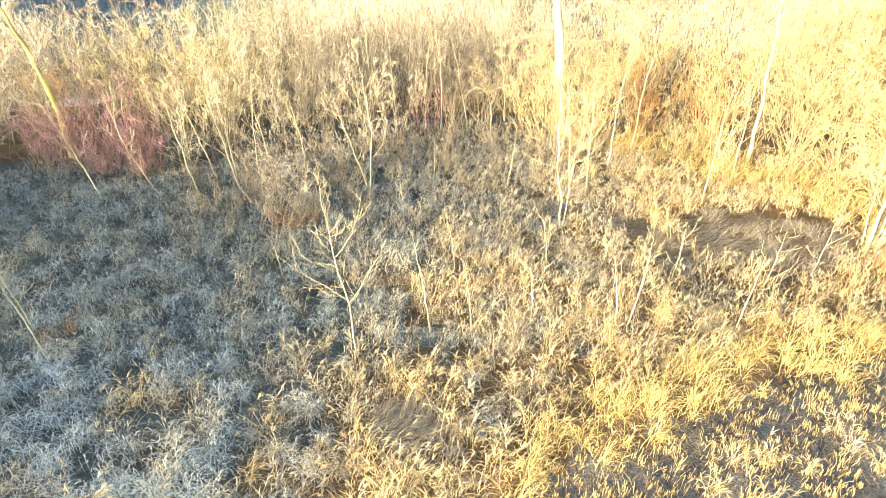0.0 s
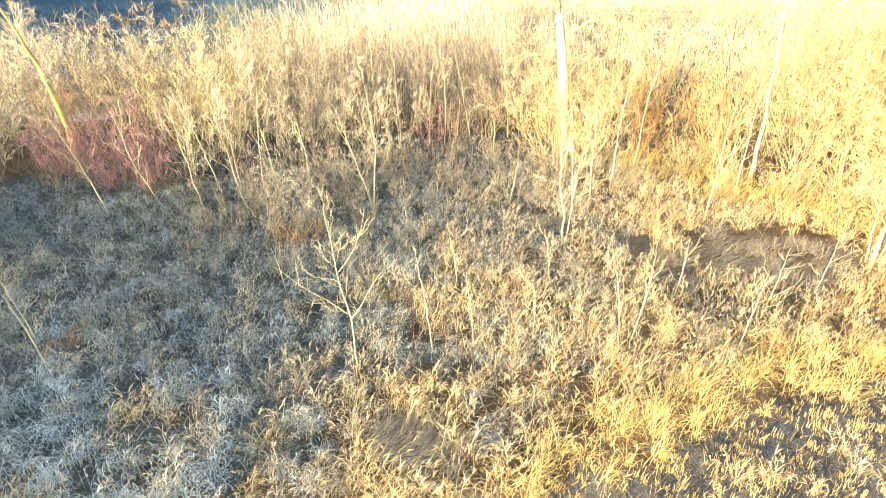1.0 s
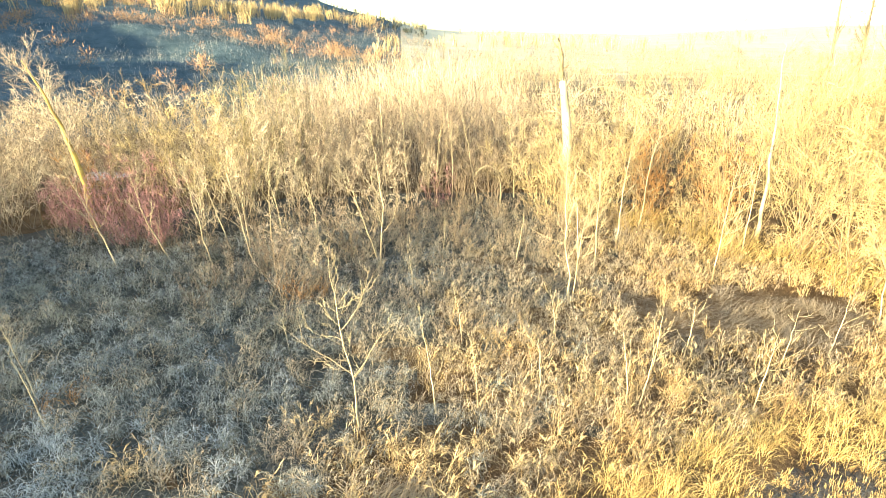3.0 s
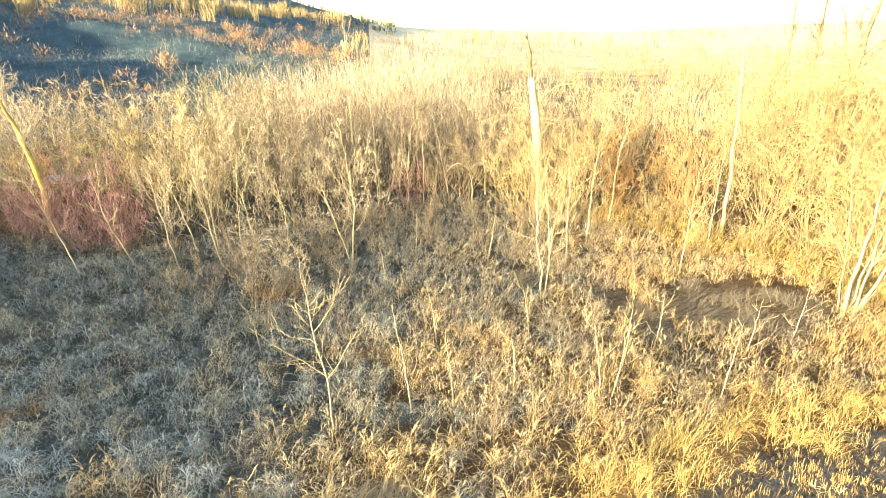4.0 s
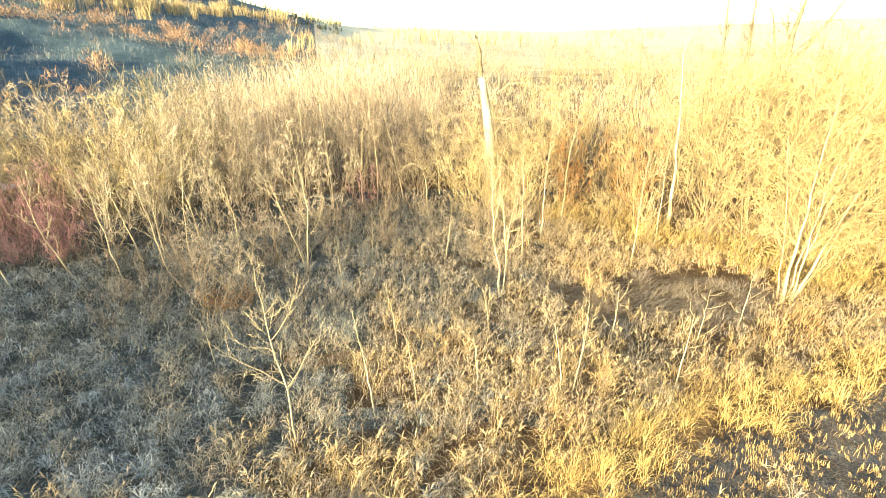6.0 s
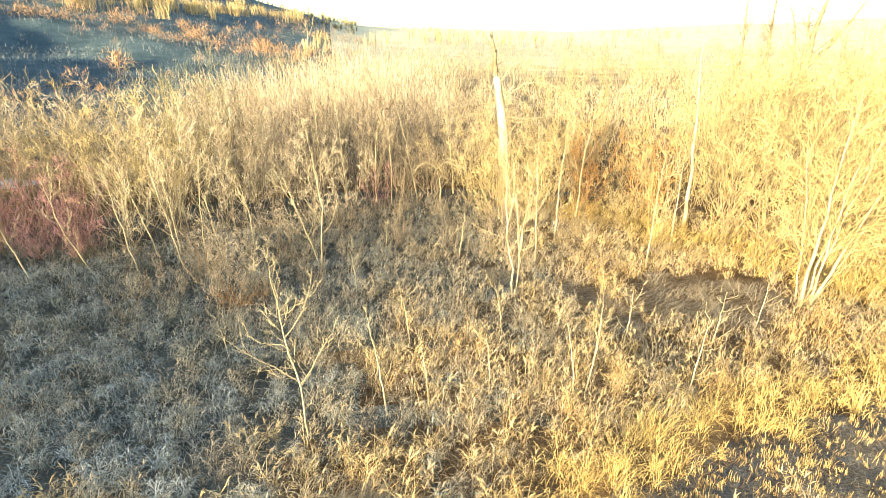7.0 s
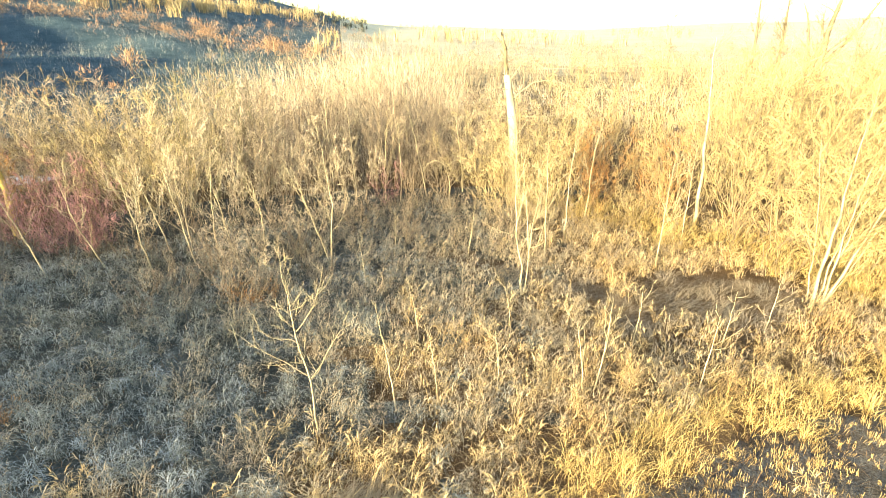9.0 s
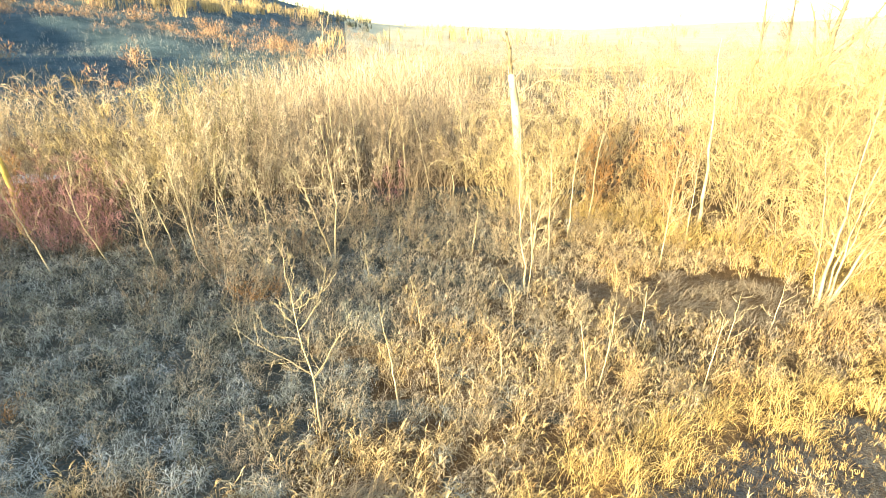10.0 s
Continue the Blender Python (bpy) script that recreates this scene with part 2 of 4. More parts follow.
def ribbons(base, az, tilt, curl, length, width, segs, twist=0.0, power=1.3, tip=0.15):
    """Curved blades: they leave base at tilt from the upright, towards az, and bend over by curl along their length."""
    n = len(base)
    s = (np.arange(segs) + 0.5) / segs
    theta = tilt[:, None] + curl[:, None] * s[None, :] ** power
    step = (length / segs)[:, None]
    out = np.cumsum(np.sin(theta) * step, 1)
    up = np.cumsum(np.cos(theta) * step, 1)
    out, up = np.hstack([np.zeros((n, 1)), out]), np.hstack([np.zeros((n, 1)), up])
    mid = np.stack([base[:, :1] + out * np.sin(az)[:, None], base[:, 1:2] + out * np.cos(az)[:, None], base[:, 2:] + up], 2)
    side_az = az + np.pi / 2 + twist
    side = np.stack([np.sin(side_az), np.cos(side_az), np.full(n, 0.15)], 1)
    f = np.arange(segs + 1) / segs
    w = width[:, None] * np.interp(f, (0, 0.35, 0.75, 1), (0.6, 1.0, max(0.8, tip), tip))[None, :] * 0.5
    verts = np.stack([mid - side[:, None, :] * w[:, :, None], mid + side[:, None, :] * w[:, :, None]], 2)
    k = 2 * (segs + 1)
    row = 2 * np.arange(segs)
    quad = np.stack([row, row + 1, row + 3, row + 2], 1)
    faces = (np.arange(n) * k)[:, None, None] + quad[None]
    return verts.reshape(-1, 3), faces.reshape(-1, 4), mid


def tubes(paths, radii, sides=3):
    """Round stems along many paths at once: paths n x k x 3, radii n x k."""
    n, k, _ = paths.shape
    way = np.gradient(paths, axis=1)
    way /= np.linalg.norm(way, axis=2, keepdims=True) + 1e-9
    ref = np.where(np.abs(way[:, :, 2:3]) > 0.9, np.array([1.0, 0, 0]), np.array([0, 0, 1.0]))
    a = np.cross(way, ref)
    a /= np.linalg.norm(a, axis=2, keepdims=True) + 1e-9
    b = np.cross(way, a)
    ang = np.arange(sides) * 2 * np.pi / sides
    ring = a[:, :, None, :] * np.cos(ang)[None, None, :, None] + b[:, :, None, :] * np.sin(ang)[None, None, :, None]
    verts = paths[:, :, None, :] + ring * radii[:, :, None, None]
    i, j = np.meshgrid(np.arange(k - 1), np.arange(sides), indexing="ij")
    j2 = (j + 1) % sides
    quad = np.stack([i * sides + j, i * sides + j2, (i + 1) * sides + j2, (i + 1) * sides + j], -1).reshape(-1, 4)
    faces = (np.arange(n) * k * sides)[:, None, None] + quad[None]
    return verts.reshape(-1, 3), faces.reshape(-1, 4)


def slivers(rng, paths, radii):
    """The finest twigs: flat slivers of bark along many paths."""
    n, k, _ = paths.shape
    way = paths[:, -1] - paths[:, 0]
    side = np.cross(way, rng.normal(size=(n, 3)))
    side /= np.linalg.norm(side, axis=1, keepdims=True) + 1e-9
    off = side[:, None, :] * radii[:, :, None]
    verts = np.stack([paths - off, paths + off], 2)
    row = 2 * np.arange(k - 1)
    quad = np.stack([row, row + 1, row + 3, row + 2], 1)
    faces = (np.arange(n) * 2 * k)[:, None, None] + quad[None]
    return verts.reshape(-1, 3), faces.reshape(-1, 4)


def joined(pieces):
    verts, faces, at = [], [], 0
    for v, f in pieces:
        verts.append(v)
        faces.append(f + at)
        at += len(v)
    return np.concatenate(verts), np.concatenate(faces)


def grow(rng, parents, radii, count, reach, spread, length, thin, up, wiggle=0.12, k=4):
    """Branches off many parent paths: count each, from reach[0] to reach[1] of the parent's length, at spread degrees from it."""
    n, pk, _ = parents.shape
    which = np.repeat(np.arange(n), count)
    m = len(which)
    f = rng.uniform(reach[0], reach[1], m)
    x = f * (pk - 1)
    i = np.minimum(x.astype(int), pk - 2)
    g = (x - i)[:, None]
    start = parents[which, i] * (1 - g) + parents[which, i + 1] * g
    r0 = (radii[which, i] * (1 - g[:, 0]) + radii[which, i + 1] * g[:, 0]) * thin
    way = parents[which, i + 1] - parents[which, i]
    way /= np.linalg.norm(way, axis=1, keepdims=True) + 1e-9
    aside = rng.normal(size=(m, 3))
    aside -= way * np.sum(aside * way, 1, keepdims=True)
    aside /= np.linalg.norm(aside, axis=1, keepdims=True) + 1e-9
    ang = np.radians(rng.uniform(spread[0], spread[1], m))[:, None]
    d = way * np.cos(ang) + aside * np.sin(ang)
    size = rng.uniform(length[0], length[1], m) * (1.15 - 0.6 * f)
    step = (size / (k - 1))[:, None]
    pts = [start]
    for _ in range(k - 1):
        d = d + rng.normal(size=(m, 3)) * wiggle + np.array([0, 0, up])
        d /= np.linalg.norm(d, axis=1, keepdims=True)
        pts.append(pts[-1] + d * step)
    rr = r0[:, None] * np.linspace(1, 0.35, k)[None]
    return np.stack(pts, 1), np.maximum(rr, 0.0026)


# ---- ground ----
def build_ground():
    na, rings = 320, np.concatenate([[0.6], np.geomspace(1.2, 60, 100), np.geomspace(62, 4200, 72)])
    ang = np.linspace(0, 2 * np.pi, na, endpoint=False)
    x, y = rings[:, None] * np.sin(ang)[None], rings[:, None] * np.cos(ang)[None]
    verts = np.stack([x, y, land(x, y)], 2).reshape(-1, 3)
    i, j = np.meshgrid(np.arange(len(rings) - 1), np.arange(na), indexing="ij")
    j2 = (j + 1) % na
    faces = np.stack([i * na + j, (i + 1) * na + j, (i + 1) * na + j2, i * na + j2], -1).reshape(-1, 4)
    # close the small hole in the middle
    hub = np.stack([np.arange(na // 2 - 1), np.arange(1, na // 2), na - 1 - np.arange(1, na // 2), na - 1 - np.arange(na // 2 - 1)], 1)
    me = mesh_of("ground", verts, np.concatenate([faces, hub]), GROUND)
    for m in (SHADED_HILL, *HAZED_FIELDS, MOWN, SHADE_LITTER):
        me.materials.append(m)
    c = verts[np.concatenate([faces, hub])].mean(1)
    r, az = np.hypot(c[:, 0], c[:, 1]), np.degrees(np.arctan2(c[:, 0], c[:, 1]))
    haze_step = 2 + np.searchsorted((70, 92, 122), r + 0.10 * r * ripple(c[:, 0], c[:, 1], 14, 18))
    near = np.where(stubble_side(c[:, 0], c[:, 1]) > -0.1, 6, np.where(leftness(c[:, 0], c[:, 1]) > 0.5, 7, 0)) * (r < 22)
    me.polygons.foreach_set("material_index", np.where(r < np.where(az < -6, 62, 54), near, np.where((az < -6) & (az > -120), 1, haze_step)).astype(np.int32))
    tagged(new("ground", me), "dry brown meadow ground with matted dead grass litter", "ground", kind="structure")


# ---- grass ----
EDGE_X, EDGE_Y = (-6, -1, 0.6, 2.8, 5.2, 7.2, 9.4, 22), (1.6, 3.6, 4.4, 5.3, 6.4, 6.9, 7.4, 9.0)
TRAIL = ((2.0, 13.9), (2.4, 13.3), (3.1, 12.55), (3.9, 12.15), (4.75, 11.2), (4.75, 10.5), (5.05, 9.6))
FRONT_X = (-30, -10.5, -7.4, -6.4, -4.6, -3.0, -1.1, 0.5, 3.5, 5.4, 7.2, 7.5, 9.4, 9.7, 11.5, 17, 30)
FRONT_Y = (15.5, 15.9, 15.4, 17.0, 16.8, 18.2, 18.6, 19.6, 18.5, 17.6, 17.6, 16.0, 14.6, 12.4, 11.4, 13, 15)


def stubble_side(x, y):
    """Metres into the mown strip, below nought in the tall grass."""
    return np.interp(x, EDGE_X, EDGE_Y) - y + 0.18 * ripple(x, y, 1.1, 31)


def beds(x, y):
    """How far the grass lies flattened: nought where it stands, one in the beds and along the track."""
    c, s = math.cos(0.12), math.sin(0.12)
    dx, dy = x - 7.3, y - 11.1
    a = np.hypot((dx * c + dy * s) / 2.2, (-dx * s + dy * c) / 1.4) + 0.12 * ripple(x, y, 0.9, 32)
    b = np.hypot((x + 0.65) / 0.62, (y - 5.52) / 0.42) + 0.12 * ripple(x, y, 0.5, 33)
    near = np.full(np.shape(x), 99.0)
    for (x0, y0), (x1, y1) in zip(TRAIL, TRAIL[1:]):
        t = np.clip(((x - x0) * (x1 - x0) + (y - y0) * (y1 - y0)) / ((x1 - x0) ** 2 + (y1 - y0) ** 2), 0, 1)
        near = np.minimum(near, np.hypot(x - x0 - t * (x1 - x0), y - y0 - t * (y1 - y0)))
    c3 = near / 0.36 + 0.2 * ripple(x, y, 0.7, 34)
    return np.clip((1.15 - np.minimum(np.minimum(a, b), c3)) / 0.3, 0, 1)


def scatter(rng, n, r0, r1, a0=-58, a1=63):
    r, a = rng.uniform(r0, r1, n), np.radians(rng.uniform(a0, a1, n))
    return r * np.sin(a), r * np.cos(a)


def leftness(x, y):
    """Nought in the golden sunlit part of the meadow, one in the frosted shaded part, with a ragged border; it puts the
    shade into the grass colours.
    """
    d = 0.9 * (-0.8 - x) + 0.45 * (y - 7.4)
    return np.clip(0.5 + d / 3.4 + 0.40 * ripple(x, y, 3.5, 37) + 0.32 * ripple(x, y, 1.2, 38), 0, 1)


def deep(x, y):
    """One on the dim back of the meadow, under the shrubs."""
    return np.clip((y - 7.5 + 0.2 * x) / 5 + 0.5 * ripple(x, y, 3.0, 39), 0, 1)


build_ground()


def tussock_plan(seed):
    """Where the tussocks stand: a loose lattice, broken by gaps, beds and the mown strip. Gives places, sizes, tones and dice."""
    rng = np.random.default_rng(seed)
    gx, gy = np.meshgrid(np.arange(-19, 19, 0.33), np.arange(1.5, 21, 0.29))
    gx = gx + 0.165 * (np.arange(gx.shape[0]) % 2)[:, None]
    x, y = (gx + rng.normal(0, 0.10, gx.shape)).ravel(), (gy + rng.normal(0, 0.10, gy.shape)).ravel()
    r, a = np.hypot(x, y), np.degrees(np.arctan2(x, y))
    thin = 0.93 - 0.30 * (ripple(x, y, 1.3, 35) < -0.55) - 0.25 * (ripple(x, y, 0.7, 36) < -0.8)
    ok = (r > 3.1) & (r < np.where(x > 7, 23, 20.5)) & (a > -54) & (a < 58) & (beds(x, y) < 0.4) & (stubble_side(x, y) < np.where(rng.uniform(size=len(x)) < 0.16, 1.6, 0.02)) & (y < np.interp(x, FRONT_X, FRONT_Y) + np.where(x > 8, 5.0, np.where(x > 5.5, 2.6, 1.0)))
    ok &= rng.uniform(size=len(x)) < thin
    x, y = x[ok], y[ok]
    size = rng.uniform(0.62, 1.18, len(x)) * (1 + 0.16 * ripple(x, y, 1.9, 30)) * np.where(stubble_side(x, y) > 0.02, 0.5, 1.0)
    return x, y, size, rng.uniform(size=len(x))


def grass_of(name, seed, x, y, size, material, label, blades, culms, droop, tall, high, plume):
    """Tussocks of one kind of grass: arching leaves bent over at the tips, and thin culms with drooping plumes."""
    rng = np.random.default_rng(seed)
    r = np.hypot(x, y)
    count = np.round(blades * np.clip(9.5 / r, 0.5, 1.15) * rng.uniform(0.75, 1.25, len(x))).astype(int)
    w = np.repeat(np.arange(len(x)), count)
    m = len(w)
    az = rng.uniform(0, 6.283, m)
    lean = 0.35 * ripple(x, y, 2.6, 29)[w] + 1.3
    off = np.abs(rng.normal(0, 0.11, m)) * size[w]
    bx, by = x[w] + off * np.sin(az), y[w] + off * np.cos(az)
    az = np.where(rng.uniform(size=m) < 0.45, lean + rng.normal(0, 0.8, m), az)
    lift = np.where(rng.uniform(size=m) < high, rng.uniform(0.05, 0.36, m), -0.02) * size[w] * tall
    base = np.stack([bx, by, land(bx, by) + lift], 1)
    length = np.where(lift > 0, rng.uniform(0.16, 0.36, m), rng.uniform(0.28, 0.56, m)) * size[w] * tall
    wide = rng.uniform(0.55, 1.35, m) * 0.0080 * np.clip(r[w] / 9, 0.85, 1.7)
    tilt, curl, twist = np.abs(rng.normal(0.22, 0.2, m)) + (lift > 0) * rng.uniform(0.0, 0.7, m), rng.uniform(1.4, 3.4, m) * droop, rng.uniform(-1.2, 1.2, m)
    pieces = []
    for near, segs in ((r[w] < 10.5, 4), (r[w] >= 10.5, 3)):
        pieces.append(ribbons(base[near], az[near], tilt[near], curl[near], length[near], wide[near], segs, twist[near], 1.25)[:2])
    w = np.repeat(np.arange(len(x)), culms)
    m = len(w)
    bx, by = x[w] + rng.normal(0, 0.10, m) * size[w], y[w] + rng.normal(0, 0.10, m) * size[w]
    ca = np.where(rng.uniform(size=m) < 0.5, lean.mean() + rng.normal(0, 0.7, m), rng.uniform(0, 6.283, m))
    v, f, mid = ribbons(np.stack([bx, by, land(bx, by) - 0.02], 1), ca, np.abs(rng.normal(0.14, 0.12, m)), rng.uniform(0.5, 1.7, m) * droop, size[w] * rng.uniform(0.40, 0.70, m) * tall,
                        np.full(m, 0.0055), 3, rng.uniform(-1.5, 1.5, m), 2.0)
    pieces.append((v, f))
    for j in range(5):
        q = mid[:, 2] + (mid[:, 3] - mid[:, 2]) * rng.uniform(0.45, 1.0, (m, 1))
        v, f, _ = ribbons(q, ca + rng.normal(0, 0.7, m), rng.uniform(0.3, 1.5, m), rng.uniform(0.6, 1.8, m), rng.uniform(0.05, 0.13, m) * plume, rng.uniform(0.007, 0.014, m) * plume, 2, rng.uniform(-1.2, 1.2, m))
        pieces.append((v, f))
    v, f = joined(pieces)
    tagged(new(name, mesh_of(name, v, f, material)), label, "grass", kind="stuff")


def build_meadow():
    x, y, size, dice = tussock_plan(41)
    rim = np.exp(-((stubble_side(x, y) + 0.35) / 0.55) ** 2) * (x > 0.8)
    foot = np.exp(-((y - np.interp(x, FRONT_X, FRONT_Y) - 0.8) / 2.2) ** 2) * (x > 5.5)
    left, back = leftness(x, y), deep(x, y)
    rust = np.clip(1.15 - np.hypot((x + 4.1) / 1.2, (y - 12.2) / 0.8), 0, 1) + 0.45 * np.clip(1.1 - np.hypot((x + 6.9) / 0.8, (y - 7.6) / 0.5), 0, 1)
    tan = np.clip(0.16 + 0.16 * np.clip((x + 5) / 2, 0, 1) + 0.55 * back * np.clip((x + 7) / 4, 0, 1) * (1 - 0.8 * (x > 5)) + 0.32 * (1 - np.abs(2 * left - 1)), 0, 0.85)
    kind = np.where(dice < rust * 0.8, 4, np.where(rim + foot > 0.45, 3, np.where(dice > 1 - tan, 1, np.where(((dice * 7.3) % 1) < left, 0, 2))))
    rime_shade = np.clip(1.25 - np.hypot((x + 4.6) / 3.4, (y - 5.0) / 2.3), 0, 1) + 0.25 * ripple(x, y, 1.4, 46) * (left > 0.6) * (y < 9)
    kind = np.where((kind == 0) & (((dice * 13.7) % 1) < rime_shade), 5, kind)
    # dark-coloured tussocks take the place of deeper shade, mostly towards the back left
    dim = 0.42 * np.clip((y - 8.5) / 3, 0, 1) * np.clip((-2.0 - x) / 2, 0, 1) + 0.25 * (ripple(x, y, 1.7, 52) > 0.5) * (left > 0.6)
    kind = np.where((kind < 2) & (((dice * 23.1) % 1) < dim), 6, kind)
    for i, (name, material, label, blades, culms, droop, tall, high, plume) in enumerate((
            ("frosted_meadow_grass", SHADE_GREY, "frosted meadow grass with drooping curled heads, the shade's grey in its colour", 76, 2, 1.25, 0.88, 0.70, 0.9),
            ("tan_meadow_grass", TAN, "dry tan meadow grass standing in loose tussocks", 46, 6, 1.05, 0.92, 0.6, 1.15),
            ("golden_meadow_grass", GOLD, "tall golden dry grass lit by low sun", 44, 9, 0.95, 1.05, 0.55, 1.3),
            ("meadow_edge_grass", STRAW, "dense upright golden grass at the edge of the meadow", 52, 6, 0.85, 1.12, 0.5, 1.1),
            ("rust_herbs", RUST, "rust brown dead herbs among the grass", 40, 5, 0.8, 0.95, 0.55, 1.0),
            ("rime_covered_grass", FROST_SHADE, "white frosted grass bent over, the shade's blue put into its colour", 76, 2, 1.3, 0.88, 0.70, 0.9),
            ("dim_sedge", SHADE_GRASS, "grass matted under the shrubs, shade put into its dark grey-green colour", 50, 2, 1.25, 0.9, 0.65, 0.9))):
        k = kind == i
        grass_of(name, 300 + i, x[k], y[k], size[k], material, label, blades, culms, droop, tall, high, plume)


build_meadow()


def build_thatch():
    rng = np.random.default_rng(46)
    x, y = scatter(rng, 13000, 3.0, 19.0)
    v, f, _ = ribbons(np.stack([x, y, land(x, y) + rng.uniform(0.0, 0.06, len(x))], 1), rng.uniform(0, 6.283, len(x)), rng.uniform(1.0, 1.45, len(x)),
                      rng.uniform(0, 0.7, len(x)), rng.uniform(0.08, 0.30, len(x)), rng.uniform(0.005, 0.010, len(x)), 2)
    tagged(new("matted_thatch", mesh_of("matted_thatch", v, f, THATCH)), "matted fallen grass lying on the ground", "grass", kind="stuff")


def build_stubble():
    """Cut straw in chunky leaning tufts, with bare grey litter between them."""
    rng = np.random.default_rng(47)
    cx, cy = scatter(rng, 9000, 3.0, 14.0, -5, 66)
    bx, by = scatter(rng, 900, 0.3, 9.0, 60, 300)
    cx, cy = np.concatenate([cx, bx]), np.concatenate([cy, by])
    ok = (stubble_side(cx, cy) > -0.2) & (rng.uniform(size=len(cx)) < np.clip(0.55 + 0.45 * ripple(cx, cy, 0.8, 48), 0.08, 0.95))
    cx, cy = cx[ok], cy[ok]
    big = rng.uniform(0.6, 1.5, len(cx))
    w = np.repeat(np.arange(len(cx)), rng.integers(4, 14, len(cx)))
    m = len(w)
    row, lean = rng.normal(0.9, 0.8, len(cx)), rng.uniform(0.05, 0.6, len(cx))
    spread = rng.uniform(0.012, 0.045, len(cx))[w] * big[w]
    x, y = cx[w] + rng.normal(0, 1, m) * spread, cy[w] + rng.normal(0, 1, m) * spread
    v, f, _ = ribbons(np.stack([x, y, land(x, y) - 0.01], 1), row[w] + rng.normal(0, 0.35, m), lean[w] + rng.normal(0, 0.12, m), rng.normal(0.1, 0.2, m),
                      rng.uniform(0.03, 0.125, m) * big[w], rng.uniform(0.005, 0.009, m), 2, rng.uniform(-1, 1, m), tip=0.85)
    tagged(new("mown_stubble", mesh_of("mown_stubble", v, f, CUT_STRAW)), "short cut straw stubble in sparse tufts", "stubble", kind="stuff")


def build_cut_litter():
    """Fine grey aftermath between the stubble."""
    rng = np.random.default_rng(52)
    x, y = scatter(rng, 52000, 3.5, 13.0, 0, 66)
    bx, by = scatter(rng, 8000, 0.2, 7.0, 66, 320)
    x, y = np.concatenate([x, bx]), np.concatenate([y, by])
    ok = stubble_side(x, y) > 0.0
    x, y = x[ok], y[ok]
    m = len(x)
    v, f, _ = ribbons(np.stack([x, y, land(x, y) - 0.005], 1), rng.uniform(0, 6.283, m), rng.uniform(0.9, 1.5, m), rng.uniform(0.1, 0.6, m),
                      rng.uniform(0.05, 0.18, m), rng.uniform(0.004, 0.009, m), 1, rng.uniform(-1, 1, m))
    tagged(new("cut_litter", mesh_of("cut_litter", v, f, AFTERMATH)), "grey cut grass litter on the mown strip", "grass", kind="stuff")


def build_flattened():
    """Grass pressed flat and swirled in the beds and along the track."""
    rng = np.random.default_rng(49)
    x, y = scatter(rng, 60000, 4.0, 14.5, -14, 48)
    ok = rng.uniform(size=len(x)) < beds(x, y) * 0.9
    x, y = x[ok], y[ok]
    m = len(x)
    swirl = 1.4 + 0.9 * ripple(x, y, 1.6, 50) + rng.normal(0, 0.5, m)
    v, f, _ = ribbons(np.stack([x, y, land(x, y) + rng.uniform(0.01, 0.10, m)], 1), swirl, rng.uniform(1.0, 1.4, m), rng.uniform(0.2, 0.7, m),
                      rng.uniform(0.2, 0.5, m), rng.uniform(0.006, 0.010, m), 3, rng.uniform(-0.4, 0.4, m))
    tagged(new("flattened_grass", mesh_of("flattened_grass", v, f, BEDDING)), "pale grass pressed flat in animal beds", "grass", kind="stuff")


build_thatch()
build_stubble()
build_cut_litter()
build_flattened()


# ---- shrubs ----
def shrub(seed, stems, height, material, label, category="shrub", twigs=16, fine=4, thick=0.012, fan=(0.05, 0.80), twig=0.0049, low=0.16, stem_mat=None):
    """A bare many-stemmed shrub: stems fan out from the foot, their twigs make a rounded crown. Each stem with its twigs is a part."""
    rng = np.random.default_rng(seed)
    root = tagged(new("willow_shrub"), label, category)
    q = height / 4
    for i in range(stems):
        a = 6.283 * (i + rng.uniform(0, 0.9)) / stems * 2.618
        lean = rng.uniform(*fan)
        h = height * rng.uniform(0.82, 1.0) * math.cos(lean * 0.85)
        base = np.array([rng.normal(0, 0.16), rng.normal(0, 0.16), -0.05])
        k = 7
        s = np.linspace(0, 1, k)
        out = 0.8 * height * math.sin(lean) * (s ** 0.85 - 0.15 * s ** 2)
        path = np.stack([base[0] + out * np.sin(a), base[1] + out * np.cos(a), base[2] + h * s], 1)
        path[1:] += np.cumsum(rng.normal(0, 0.065 * q, (k - 1, 3)), 0) * [1, 1, 0.4]
        stem, sr = path[None], (thick * np.linspace(1.25, 0.3, k))[None]
        t1, r1 = grow(rng, stem, sr, twigs, (low, 0.99), (20, 58), (0.26 * q, 0.85 * q), 0.52, 0.055, 0.24, 3)
        r1 = np.maximum(r1, twig * 1.1)
        t2, r2 = grow(rng, t1, r1, fine, (0.15, 0.98), (22, 66), (0.16 * q, 0.46 * q), 0.8, 0.05, 0.22, 3)
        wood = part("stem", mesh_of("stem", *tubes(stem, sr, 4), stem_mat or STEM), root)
        tagged(part("spray", mesh_of("spray", *joined([tubes(t1, r1), slivers(rng, t2, np.maximum(r2, twig) * rng.uniform(0.6, 1.3, (len(t2), 1)))]), material), wood), kind="stuff")
    return root


